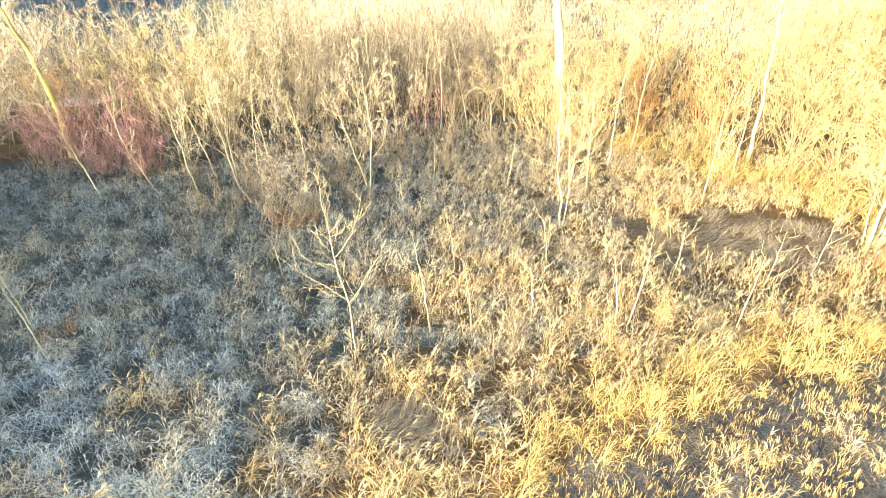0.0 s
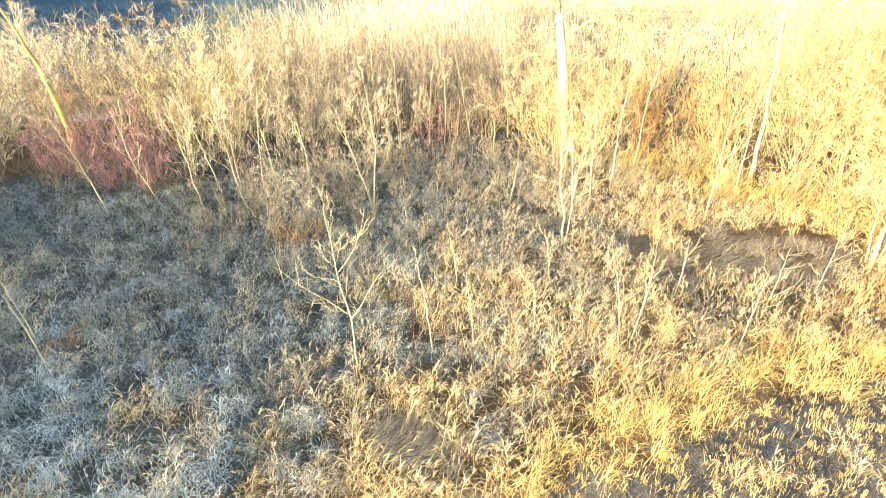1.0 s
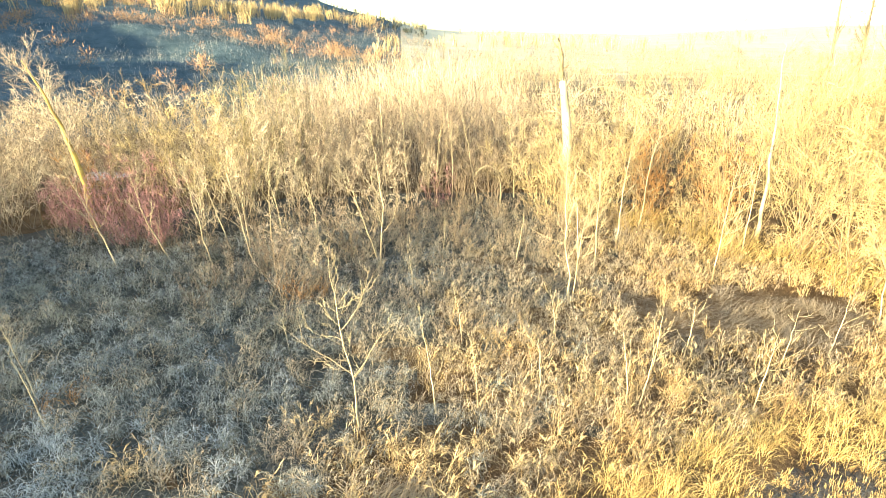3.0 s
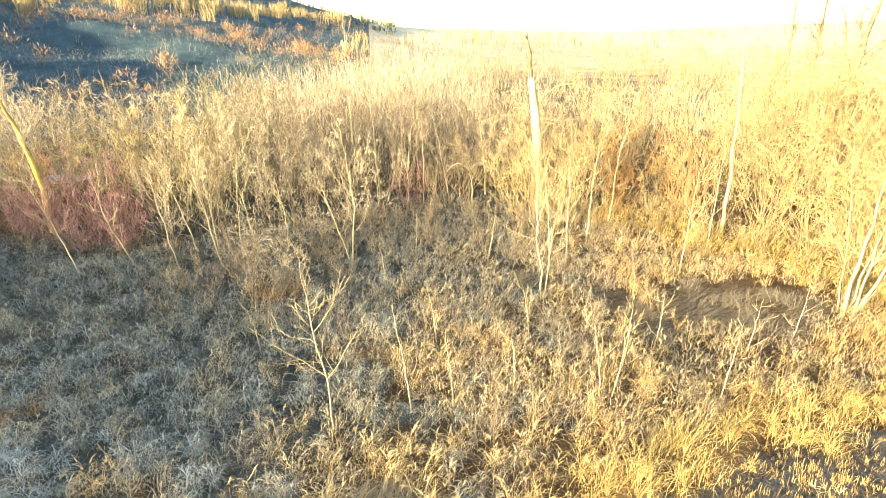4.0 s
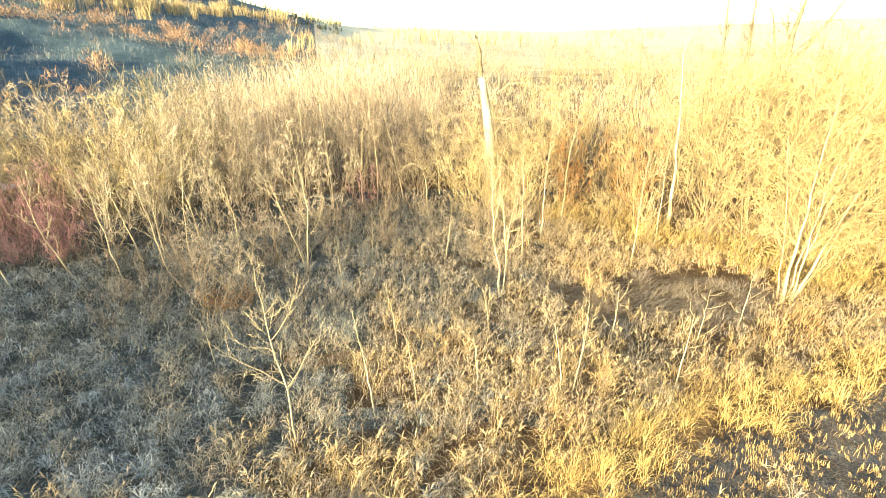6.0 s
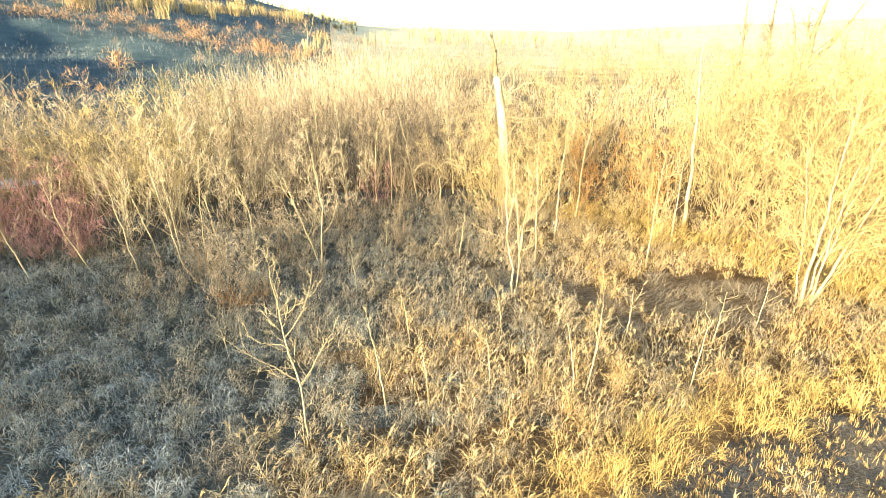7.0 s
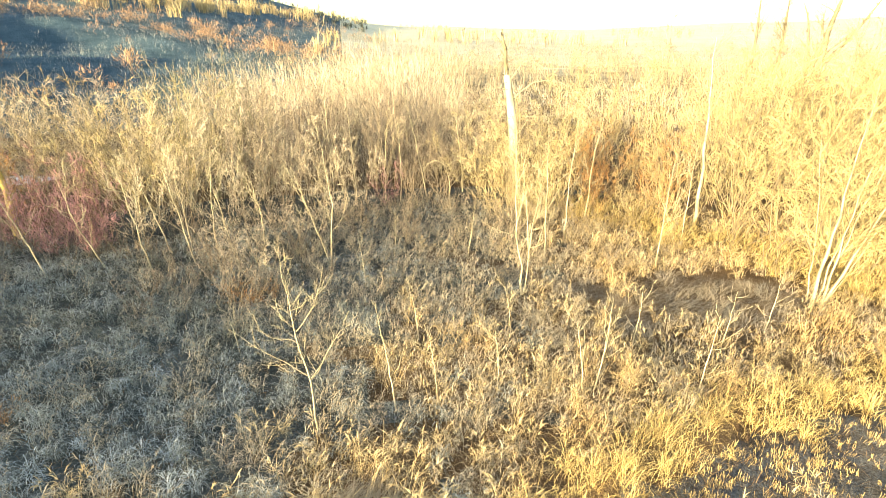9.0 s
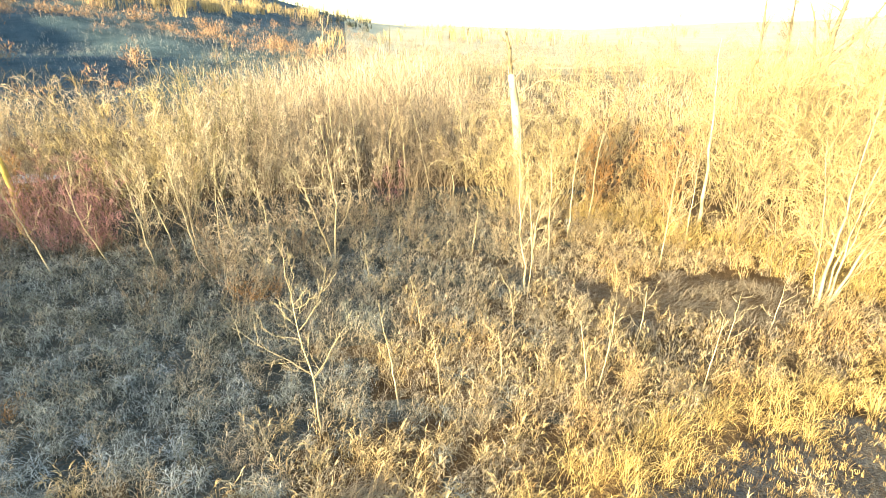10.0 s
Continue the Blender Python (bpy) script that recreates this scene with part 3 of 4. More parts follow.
def thicket():
    """Shrubs along the front of the thicket, rank behind rank."""
    rng = np.random.default_rng(51)
    kinds = {}
    spec = {
        "tan": (WILLOW, "bare tan willow shrub with fine upright twigs"),
        "grey": (WILLOW_GREY, "bare grey-brown willow shrub with tangled twigs"),
        "gold": (WILLOW_GOLD, "bare golden willow shrub glowing in low sun"),
        "red": (DOGWOOD, "low red-stemmed dogwood shrub without leaves"),
        "orange": (ORANGE, "bare orange-brown willow shrub in the thicket"),
    }
    for i, (key, (mat, label)) in enumerate(spec.items()):
        small = key in ("red", "orange")
        kinds[key] = [shrub(60 + 7 * i + j, 8, (3.0 if small else 4.9 if key == "gold" else 4.2) + 0.3 * j, mat, label) for j in range(2 if small else 3)]
    spots = []
    for row in range(5):
        for x in np.arange(-21, 24, 1.12):
            px = x + rng.uniform(-0.5, 0.5) + 0.6 * (row % 2)
            py = float(np.interp(px, FRONT_X, FRONT_Y)) + 0.5 + row * 1.7 + rng.uniform(-0.45, 0.45)
            clear = math.hypot(px + 12.3, py - 16.9) < 1.3
            if -46 < math.degrees(math.atan2(px, py)) < 52 and not clear:
                spots.append((px, py, row))
    used = set()
    spots += [(-9.8, 15.2, 9), (-9.0, 15.2, 9), (-10.5, 15.5, 9), (-11.2, 15.9, 9), (-10.0, 16.3, 9), (-9.3, 15.8, 9), (-12.2, 16.7, 9), (-11.8, 16.3, 9), (-12.8, 16.6, 9), (-13.3, 16.9, 9), (-12.4, 16.2, 9)]
    spots += [(3.75, 18.6, 8), (4.35, 18.7, 8), (4.9, 18.9, 8), (3.7, 17.4, 8), (4.5, 17.2, 8), (4.0, 17.9, 8), (4.2, 16.6, 8), (3.5, 16.9, 8)]
    for px, py, row in spots:
        if row == 9 or math.hypot(px + 10.1, py - 16.4) < 1.7 or math.hypot(px + 1.0, py - 19.8) < 0.85 or math.hypot(px - 2.0, py - 20.4) < 0.7:
            key = "red"
        elif math.hypot(px - 8.0, py - 18.8) < 1.9 or math.hypot(px + 12.2, py - 18.0) < 1.3:
            key = "orange"
        elif math.hypot(px + 8.6, py - 18.9) < 1.5 or math.hypot(px + 10.8, py - 18.8) < 1.5:
            key = "gold"
        elif px > 5.8 + rng.normal(0, 0.8) or (px > 2.4 and (row < 2 or row == 8)):
            key = "gold"
        else:
            key = "grey" if rng.uniform() < (0.8 if px > -4.5 or row == 8 else 0.2) else "tan"
        j = int(rng.integers(len(kinds[key])))
        ob = kinds[key][j]
        size = rng.uniform(0.92, 1.06) if px < -8.5 and 1 < row < 8 else rng.uniform(0.9, 1.08) if px < -5 and row > 1 else rng.uniform(0.85, 1.1) if px < -5 else rng.uniform(0.75, 1.0) if px < -3 else rng.uniform(0.62, 1.02) if px < 6.6 else rng.uniform(0.7, 1.12) if px < 10.5 or row < 2 else rng.uniform(0.9, 1.3)
        size = size * (0.75 if row == 0 else 0.62 if row == 9 else 0.8 if row == 8 else 1.0)
        m = pose(px, py, float(land(px, py)), rng.normal(0, 3), rng.normal(0, 3), rng.uniform(0, 360))
        first = (key, j) not in used
        c = ob if first else copy_thing(ob, m)
        used.add((key, j))
        c.matrix_basis = m @ Matrix.Diagonal((size, size, size * rng.uniform(0.92, 1.1), 1))
        tagged(c, group="shrubs of the thicket")
    for key in kinds:
        for j, ob in enumerate(kinds[key]):
            if (key, j) not in used:
                for c in (*ob.children_recursive, ob):
                    bpy.data.objects.remove(c)


def low_shrubs():
    """Low grey spirea bushes in front of the thicket."""
    rng = np.random.default_rng(55)
    kinds = [shrub(90 + j, 8, 1.15 + 0.15 * j, mat, label, twigs=7, fine=3, thick=0.007, twig=0.004) for j, (mat, label) in enumerate((
        (WILLOW_GREY, "low grey-brown leafless bush among the grass"), (WILLOW_GREY, "low grey-brown leafless bush among the grass"),
        (WILLOW_GOLD, "low golden leafless bush at the foot of the thicket"), (TAN_WILLOW, "low tan leafless bush with fine upright twigs")))]
    spots = [(rng.uniform(-6.5, -2.2), rng.uniform(11.4, 15.6)) for _ in range(26)] + [(rng.uniform(-3, 5.5), rng.uniform(14.6, 17.8)) for _ in range(18)]
    for x in np.concatenate([np.arange(-13, 6, 0.62), np.arange(6, 15, 1.3)]):
        spots.append((x + rng.uniform(-0.3, 0.3), float(np.interp(x, FRONT_X, FRONT_Y)) + rng.uniform(-0.7, 0.5)))
    used = set()
    for i, (x, y) in enumerate(spots):
        m = pose(x, y, float(land(x, y)), 0, 0, rng.uniform(0, 360))
        k = 2 if x > 6 else 3 if -5.2 < x < -1.5 and i % 3 else i % 2
        c = copy_thing(kinds[k], m) if k in used else kinds[k]
        used.add(k)
        size = rng.uniform(0.55, 1.1) * (1.15 if k == 3 else 1.0)
        c.matrix_basis = m @ Matrix.Diagonal((size * 1.15, size * 1.15, size, 1))
        c.name = "low_bush"
        tagged(c, group="low bushes before the thicket")


def tall_shrubs():
    """Upright olive shrubs that stand over the rest of the thicket."""
    kinds = [shrub(97 + j, 12, 5.5 + 0.3 * j, OLIVE, "tall upright olive-stemmed shrub over the thicket", twigs=10, fine=4, thick=0.02, fan=(0.02, 0.3), twig=0.005, stem_mat=OLIVE) for j in range(2)]
    for i, (x, y, size) in enumerate(((-8.2, 20.9, 1.0), (-7.3, 21.3, 1.0), (-6.5, 21.6, 0.97), (-5.7, 22.3, 1.0), (-9.0, 21.5, 0.9))):
        m = pose(x, y, float(land(x, y)), 0, 0, 67 * i)
        c = kinds[i] if i < 2 else copy_thing(kinds[i % 2], m)
        c.matrix_basis = m @ Matrix.Diagonal((size * 0.7, size * 0.7, size, 1))
        c.name = "tall_shrub"
        tagged(c, group="tall olive shrubs")


thicket()
low_shrubs()
tall_shrubs()


def far_thicket(name, seed, n, r0, r1, a0, a1, height, material, label, keep=None, twigs=34, width=0.0145):
    """Shrubs too many to count: each a few stems and a rounded, uneven crown of curved twigs that fan out from the foot."""
    rng = np.random.default_rng(seed)
    x, y = scatter(rng, n, r0, r1, a0, a1)
    ok = y > np.interp(x, FRONT_X, FRONT_Y) + 7.2
    if keep:
        ok &= keep(x, y)
    x, y = x[ok], y[ok]
    h = rng.uniform(height[0], height[1], len(x)) * (0.9 + 0.22 * ripple(x, y, 9, 19))
    z = land(x, y)
    r = np.hypot(x, y)
    w = np.repeat(np.arange(len(x)), twigs)
    m = len(w)
    az, rho, up = rng.uniform(0, 6.283, m), np.sqrt(rng.uniform(0, 1, m)), rng.uniform(-0.4, 1.0, m)
    swell = 1 + 0.22 * np.sin(3 * az + 5 * w) + 0.14 * np.sin(7 * az + 2 * w)
    out = 0.46 * h[w] * rho * np.sqrt(np.maximum(0.05, 1 - np.minimum(up, 0.9) ** 2)) * swell
    top = h[w] * (0.42 + 0.36 * up * np.sqrt(1 - 0.6 * rho ** 2))
    base = np.stack([x[w] + out * np.sin(az), y[w] + out * np.cos(az), z[w] + top], 1)
    wide = width * np.clip(r[w] / 24, 1, 3.0) * rng.uniform(0.7, 1.3, m)
    v, f, _ = ribbons(base, az + rng.normal(0, 0.5, m), 0.6 * np.arctan2(out, top) + rng.uniform(-0.2, 1.2, m), rng.normal(-0.2, 0.5, m), h[w] * rng.uniform(0.08, 0.20, m), wide, 2, rng.uniform(-1.5, 1.5, m))
    pieces = [(v, f)]
    w = np.repeat(np.arange(len(x)), 4)
    m = len(w)
    tilt = rng.uniform(0.03, 0.6, m)
    v, f, _ = ribbons(np.stack([x[w], y[w], z[w] - 0.05], 1), rng.uniform(0, 6.283, m), tilt, -0.3 * tilt, 0.42 * h[w], 0.8 * width * np.clip(r[w] / 24, 1, 3.0), 3, rng.uniform(-1.5, 1.5, m))
    v, f = joined(pieces + [(v, f)])
    tagged(new(name, mesh_of(name, v, f, material)), label, "thicket", kind="stuff")


far_thicket("willow_thicket", 71, 1600, 20, 125, -14, 56, (1.7, 5.0), FAR_WILLOW, "sunlit pale golden willow thicket stretching away")
far_thicket("willow_thicket", 75, 420, 25, 46, -6, 34, (2.4, 4.0), TAN_WILLOW, "pale tan willow scrub behind the dead snag")
far_thicket("willow_thicket", 72, 950, 20, 60, -48, 6, (3.2, 5.0), TAN_WILLOW, "bare tan willow thicket stretching to the valley", lambda x, y: (np.degrees(np.arctan2(x, y)) > -20) | (np.hypot(x, y) < 34))
far_thicket("willow_thicket", 73, 300, 21, 48, 30, 57, (4.4, 6.6), WILLOW_GOLD, "tall pale willow thicket beside the meadow")
far_thicket("willow_thicket", 74, 330, 27, 70, -17, 5, (4.0, 6.4), TAN_WILLOW, "tall tan willow thicket before the far hill")


# ---- saplings and trees ----
def smooth_path(points, k):
    """A path of k points through the given corners."""
    p = np.array(points, float)
    s = np.concatenate([[0], np.cumsum(np.linalg.norm(np.diff(p, axis=0), axis=1))])
    t = np.linspace(0, s[-1], k)
    q = np.stack([np.interp(t, s, p[:, i]) for i in range(3)], 1)
    q[1:-1] = 0.5 * q[1:-1] + 0.25 * (q[:-2] + q[2:])
    return q


def limb_mesh(rng, path, r0, r1, twigs, length, material, up=0.08, fine=3, spread=(25, 60), least=0.0028):
    k = len(path)
    p, r = path[None], np.linspace(r0, r1, k)[None]
    wood = mesh_of("limb", *tubes(p, np.maximum(r, least * 1.3), 4), material)
    pieces = []
    if twigs:
        t1, q1 = grow(rng, p, r, twigs, (0.15, 0.9), spread, length, 0.65, up, 0.12, 4)
        pieces.append(tubes(t1, np.maximum(q1, least), 3))
        if fine:
            t2, q2 = grow(rng, t1, q1, fine, (0.3, 0.95), spread, (length[0] * 0.4, length[1] * 0.5), 0.75, up, 0.14, 3)
            pieces.append(tubes(t2, np.maximum(q2, least * 0.8), 3))
    return wood, mesh_of("spray", *joined(pieces), material)


def add_limb(root, meshes):
    limb = part("limb", meshes[0], root)
    tagged(part("spray", meshes[1], limb), kind="stuff")


def sapling(name, corners, r, limbs, label, seed, size=(0.4, 0.9), start=0.3, up=0.10, twigs=4, fine=2, trunk_mat=None, twig_mat=None,
            category="sapling", group="", extra=(), spread=(30, 65), blunt=0.16, limb=0.42):
    """A bare young tree: a trunk along its corners and single limbs with their twigs; extra adds limbs along corners of their own."""
    rng = np.random.default_rng(seed)
    least = 0.0055 if category == "tree" else 0.0034
    trunk_mat, twig_mat = trunk_mat or ASPEN, twig_mat or ASPEN_TWIG
    base = np.array(corners[0], float)
    base[2] = float(land(base[0], base[1])) - 0.06
    root = tagged(new(name), label, category, group)
    root.location = base
    pts = np.array(corners, float)
    pts[0, 2] = base[2]
    path = smooth_path(pts - base, 12)
    path[1:] += rng.normal(0, 0.012, (11, 3)) * np.linalg.norm(path[-1]) / 3
    radii = np.concatenate([[r * 1.35], np.linspace(r, max(0.0028, r * blunt), 11)])
    part("trunk", mesh_of("trunk", *tubes(path[None], radii[None], 6), trunk_mat), root)
    p, q = path[None], radii[None]
    for i in range(limbs):
        f = start + (0.97 - start) * (i + rng.uniform(0.1, 0.9)) / limbs
        t, tr = grow(rng, p, q, 1, (f, f + 0.001), spread, size, limb, up, 0.12, 6)
        add_limb(root, limb_mesh(rng, t[0], tr[0, 0], max(0.002, tr[0, -1] * 0.8), twigs, (size[0] * 0.3, size[1] * 0.5), twig_mat, up, fine, least=least))
    for line, r0, n in extra:
        path2 = smooth_path(np.array(line, float) - base, 8)
        path2[1:] += rng.normal(0, 0.012, (7, 3))
        add_limb(root, limb_mesh(rng, path2, r0, max(0.0025, r0 * 0.3), n, (0.16, 0.45), twig_mat, up, fine, least=least))
    return root


SAP = "bare young aspen sapling with pale bark in dry grass"
# the forked sapling in the middle of the meadow
sapling("aspen_sapling", [(-1.56, 7.34, 0), (-1.66, 7.52, 0.75), (-1.86, 7.8, 1.6), (-1.98, 7.95, 2.3), (-2.08, 8.05, 3.0)], 0.018, 16,
        "pale forked aspen sapling with long bare side limbs", 101, (0.3, 0.7), 0.24, 0.13, 4, 1, spread=(42, 78), extra=(
            ([(-1.68, 7.62, 0.72), (-1.45, 7.6, 1.05), (-1.2, 7.6, 1.5), (-0.95, 7.6, 2.0)], 0.010, 9),
            ([(-1.69, 7.62, 0.8), (-2.1, 7.58, 1.15), (-2.5, 7.52, 1.5), (-2.8, 7.5, 1.78)], 0.010, 11),
            ([(-1.84, 7.78, 1.55), (-1.6, 7.85, 1.85), (-1.42, 7.95, 2.2), (-1.36, 8.0, 2.6)], 0.010, 8),
            ([(-1.8, 7.72, 1.35), (-2.1, 7.7, 1.5), (-2.35, 7.7, 1.55), (-2.45, 7.7, 1.95)], 0.009, 6),
            ([(-1.9, 7.85, 1.9), (-1.65, 7.9, 2.05), (-1.35, 7.9, 2.2), (-1.2, 7.9, 2.5)], 0.009, 7)))
NEAR = (
    (-0.28, 7.72, -0.58, 7.9, 1.95, 7), (0.45, 7.84, 0.30, 7.9, 1.35, 6), (1.54, 8.0, 1.46, 8.05, 1.25, 5), (3.0, 7.7, 2.8, 7.8, 1.55, 6),
    (3.25, 7.85, 3.4, 7.9, 1.35, 5), (5.05, 7.65, 5.25, 7.7, 1.6, 8), (4.67, 9.5, 4.75, 9.55, 1.25, 5), (6.45, 9.26, 6.6, 9.3, 1.2, 5),
    (1.76, 14.4, 1.95, 14.4, 1.9, 6), (-1.06, 12.6, -1.2, 12.7, 1.3, 3), (-0.36, 14.8, -0.3, 14.8, 1.3, 3), (-7.6, 8.0, -8.2, 8.3, 1.6, 6),
    (-6.75, 7.1, -7.1, 7.2, 1.5, 5), (2.2, 10.1, 2.0, 10.2, 1.2, 4), (-3.4, 9.6, -3.6, 9.7, 1.0, 3), (0.2, 9.9, 0.0, 10.0, 1.3, 4),
    (3.8, 8.9, 3.9, 9.0, 1.3, 4), (7.6, 9.6, 7.8, 9.7, 1.3, 4),
)
for i, (x, y, x1, y1, h, n) in enumerate(NEAR):
    sapling("aspen_sapling", [(x, y, 0), ((x + x1) / 2 + 0.03, (y + y1) / 2, h * 0.5), (x1, y1, h)], 0.009 + 0.0045 * h, n + 1, SAP, 110 + i, (0.3, 0.75), 0.22, 0.15, 2, 0,
            group="young saplings in the meadow", spread=(45, 80))
TALL = (
    # base, middle, top, thickness, limbs
    ((2.86, 12.02), (2.62, 12.0, 2.0), (2.48, 12.0, 4.4), 0.035, 15),
    ((2.95, 12.1), (3.0, 12.1, 1.6), (3.25, 12.1, 3.0), 0.022, 9),
    ((4.0, 14.3), (3.95, 14.3, 1.8), (3.86, 14.3, 3.8), 0.03, 11),
    ((4.9, 15.4), (4.9, 15.4, 2.0), (5.1, 15.5, 4.2), 0.032, 11),
    ((3.45, 13.9), (3.3, 13.9, 1.6), (3.1, 13.9, 3.2), 0.022, 8),
    ((6.92, 13.36), (6.98, 13.4, 1.6), (7.1, 13.5, 3.3), 0.026, 7),
    ((-2.13, 14.22), (-1.98, 14.4, 1.8), (-2.25, 14.4, 3.9), 0.034, 12),
    ((-2.15, 14.4), (-2.6, 14.3, 1.5), (-3.0, 14.2, 2.9), 0.028, 9),
    ((-7.07, 14.33), (-7.35, 14.45, 1.5), (-7.6, 14.55, 2.9), 0.03, 9),
    ((-8.35, 14.43), (-8.65, 14.1, 1.4), (-8.9, 14.2, 2.8), 0.028, 8),
    ((-9.6, 13.9), (-10.2, 14.2, 1.4), (-11.0, 14.5, 3.0), 0.028, 6),
    ((-7.0, 15.6), (-7.5, 15.8, 1.5), (-8.0, 15.9, 2.9), 0.03, 8),
    ((-6.1, 14.9), (-6.5, 15.2, 1.6), (-6.9, 15.5, 3.2), 0.03, 8),
    ((-6.5, 15.8), (-6.6, 15.9, 1.7), (-6.9, 16.0, 3.5), 0.028, 9),
    ((-5.75, 15.7), (-5.7, 15.8, 1.6), (-5.5, 15.8, 3.1), 0.026, 8),
    ((-5.0, 15.0), (-5.2, 15.1, 1.3), (-5.5, 15.2, 2.6), 0.022, 6),
    ((-4.2, 15.4), (-4.2, 15.4, 1.2), (-4.5, 15.5, 2.5), 0.022, 6),
    ((-0.15, 20.2), (-0.1, 20.2, 2.0), (-0.3, 20.2, 3.6), 0.03, 8),
    ((-0.75, 20.3), (-0.7, 20.3, 1.8), (-0.5, 20.3, 3.2), 0.026, 7),
    ((0.9, 20.9), (0.5, 21.0, 2.2), (0.0, 21.0, 4.2), 0.034, 10),
    ((6.15, 17.2), (6.2, 17.2, 2.0), (6.5, 17.2, 4.0), 0.03, 9),
    ((8.55, 15.2), (8.6, 15.2, 1.6), (8.6, 15.3, 3.4), 0.026, 8),
    ((-2.9, 22.0), (-3.0, 22.0, 4.0), (-3.05, 22.0, 6.6), 0.045, 15),
    ((2.4, 21.5), (2.2, 21.6, 2.6), (1.6, 21.6, 4.6), 0.034, 10),
    ((-1.9, 20.9), (-2.0, 21.0, 2.4), (-2.2, 21.0, 4.6), 0.032, 10),
    ((11.5, 17.5), (11.6, 17.5, 2.6), (12.0, 17.6, 5.0), 0.035, 11),
    ((13.5, 15.5), (13.7, 15.5, 2.4), (14.2, 15.5, 4.8), 0.035, 11),
)
for i, (b, mid, top, r, n) in enumerate(TALL):
    sapling("aspen_tree", [(*b, 0), mid, top], r * 0.78, n + 2, "slender bare aspen with pale trunk at the thicket edge", 140 + i, (0.5, 1.2), 0.24, 0.17, 2, 1,
            category="tree", group="slender aspens", spread=(45, 80), limb=0.5)
# the drooping small tree with its arched crown
sapling("arched_tree", [(1.73, 20.0, 0), (1.72, 19.9, 0.9), (1.55, 19.8, 1.5)], 0.04, 3, "small bent tree with an arched drooping crown", 190, (0.5, 0.9), 0.6, -0.12, 5, 2, category="tree", extra=(
    ([(1.55, 19.8, 1.5), (1.2, 19.8, 1.75), (0.8, 19.8, 1.5), (0.65, 19.8, 1.15)], 0.018, 8),
    ([(1.6, 19.8, 1.45), (1.9, 19.8, 1.75), (2.3, 19.8, 1.6), (2.45, 19.8, 1.2)], 0.016, 7)))
# the pale straight birch
sapling("birch_tree", [(9.81, 16.75, 0), (9.66, 16.5, 1.5), (9.45, 16.3, 3.1), (9.32, 16.3, 4.6), (9.25, 16.3, 5.9)], 0.06, 9,
        "white-barked birch with a clean leaning trunk", 191, (0.6, 1.3), 0.55, 0.06, 6, 2, trunk_mat=BARE_WOOD, category="tree")
# the many-stemmed willow tree beside the clearing
WILLOWS = ((9.42, 10.6, 9.55, 2.4, 9.85, 5.0, 0.055), (9.62, 10.55, 10.5, 2.3, 11.8, 4.9, 0.045), (9.7, 10.7, 10.1, 2.0, 10.9, 4.4, 0.03), (9.5, 10.85, 9.3, 2.2, 9.0, 4.2, 0.025),
           (9.85, 10.75, 10.7, 1.7, 12.0, 3.4, 0.03), (9.55, 10.5, 9.8, 2.4, 10.4, 5.0, 0.035), (9.75, 10.9, 10.2, 2.3, 11.2, 4.7, 0.03))
for i, (bx, by, mx, mz, tx, tz, r) in enumerate(WILLOWS):
    sapling("willow_tree", [(bx, by, 0), (mx, by + 0.1, mz), (tx, by + 0.3, tz)], r * 0.75, 15, "pale leaning willow trunk in a spreading group", 195 + i, (0.6, 1.6), 0.2, 0.04, 6, 3,
            trunk_mat=ASPEN, twig_mat=WILLOW_GOLD, category="tree", group="spreading willow stems", spread=(28, 65), limb=0.32)
# the broken snag with bare pale wood
snag = sapling("dead_snag", [(4.25, 19.5, 0), (4.05, 19.5, 2.2), (3.86, 19.5, 3.7), (3.70, 19.5, 4.75)], 0.25, 0, "tall broken dead trunk of bare pale wood", 205, blunt=0.5, trunk_mat=BARE_WOOD, category="tree", extra=(
    ([(3.85, 19.4, 3.9), (4.6, 19.3, 4.6), (5.8, 19.2, 4.5), (6.6, 19.1, 3.7)], 0.016, 26),
    ([(3.9, 19.4, 3.4), (4.7, 19.2, 3.3), (5.6, 19.1, 3.4), (6.2, 19.0, 3.6)], 0.014, 22),
    ([(3.8, 19.4, 4.2), (3.2, 19.3, 4.4), (2.6, 19.2, 3.9), (2.3, 19.2, 3.0)], 0.014, 22),
    ([(3.9, 19.4, 3.2), (3.3, 19.2, 3.5), (2.5, 19.2, 3.6), (1.9, 19.2, 3.2)], 0.013, 20),
    ([(3.75, 19.4, 4.5), (4.2, 19.4, 5.2), (4.9, 19.4, 5.3), (5.2, 19.4, 4.9)], 0.013, 20)))
rng_snag = np.random.default_rng(206)
low_path = smooth_path([(0, 0, 0), (-0.10, 0, 1.1), (-0.185, 0, 2.1)], 10)
part("bark", mesh_of("bark", *tubes(low_path[None], (np.linspace(0.35, 0.235, 10) + rng_snag.normal(0, 0.008, 10))[None], 10), LOW_BARK), snag, "grey-brown bark left on the foot")
top_path = smooth_path([(-0.52, 0, 4.6), (-0.62, 0, 5.2), (-0.70, 0, 5.8), (-0.80, 0, 6.35)], 9)
top_path[:, :2] += rng_snag.normal(0, 0.025, (9, 2))
part("broken_top", mesh_of("broken_top", *tubes(top_path[None], np.array([[0.12, 0.095, 0.075, 0.08, 0.06, 0.065, 0.05, 0.04, 0.015]]), 8), OLD_BARK), snag, "dark weathered bark on the broken top")
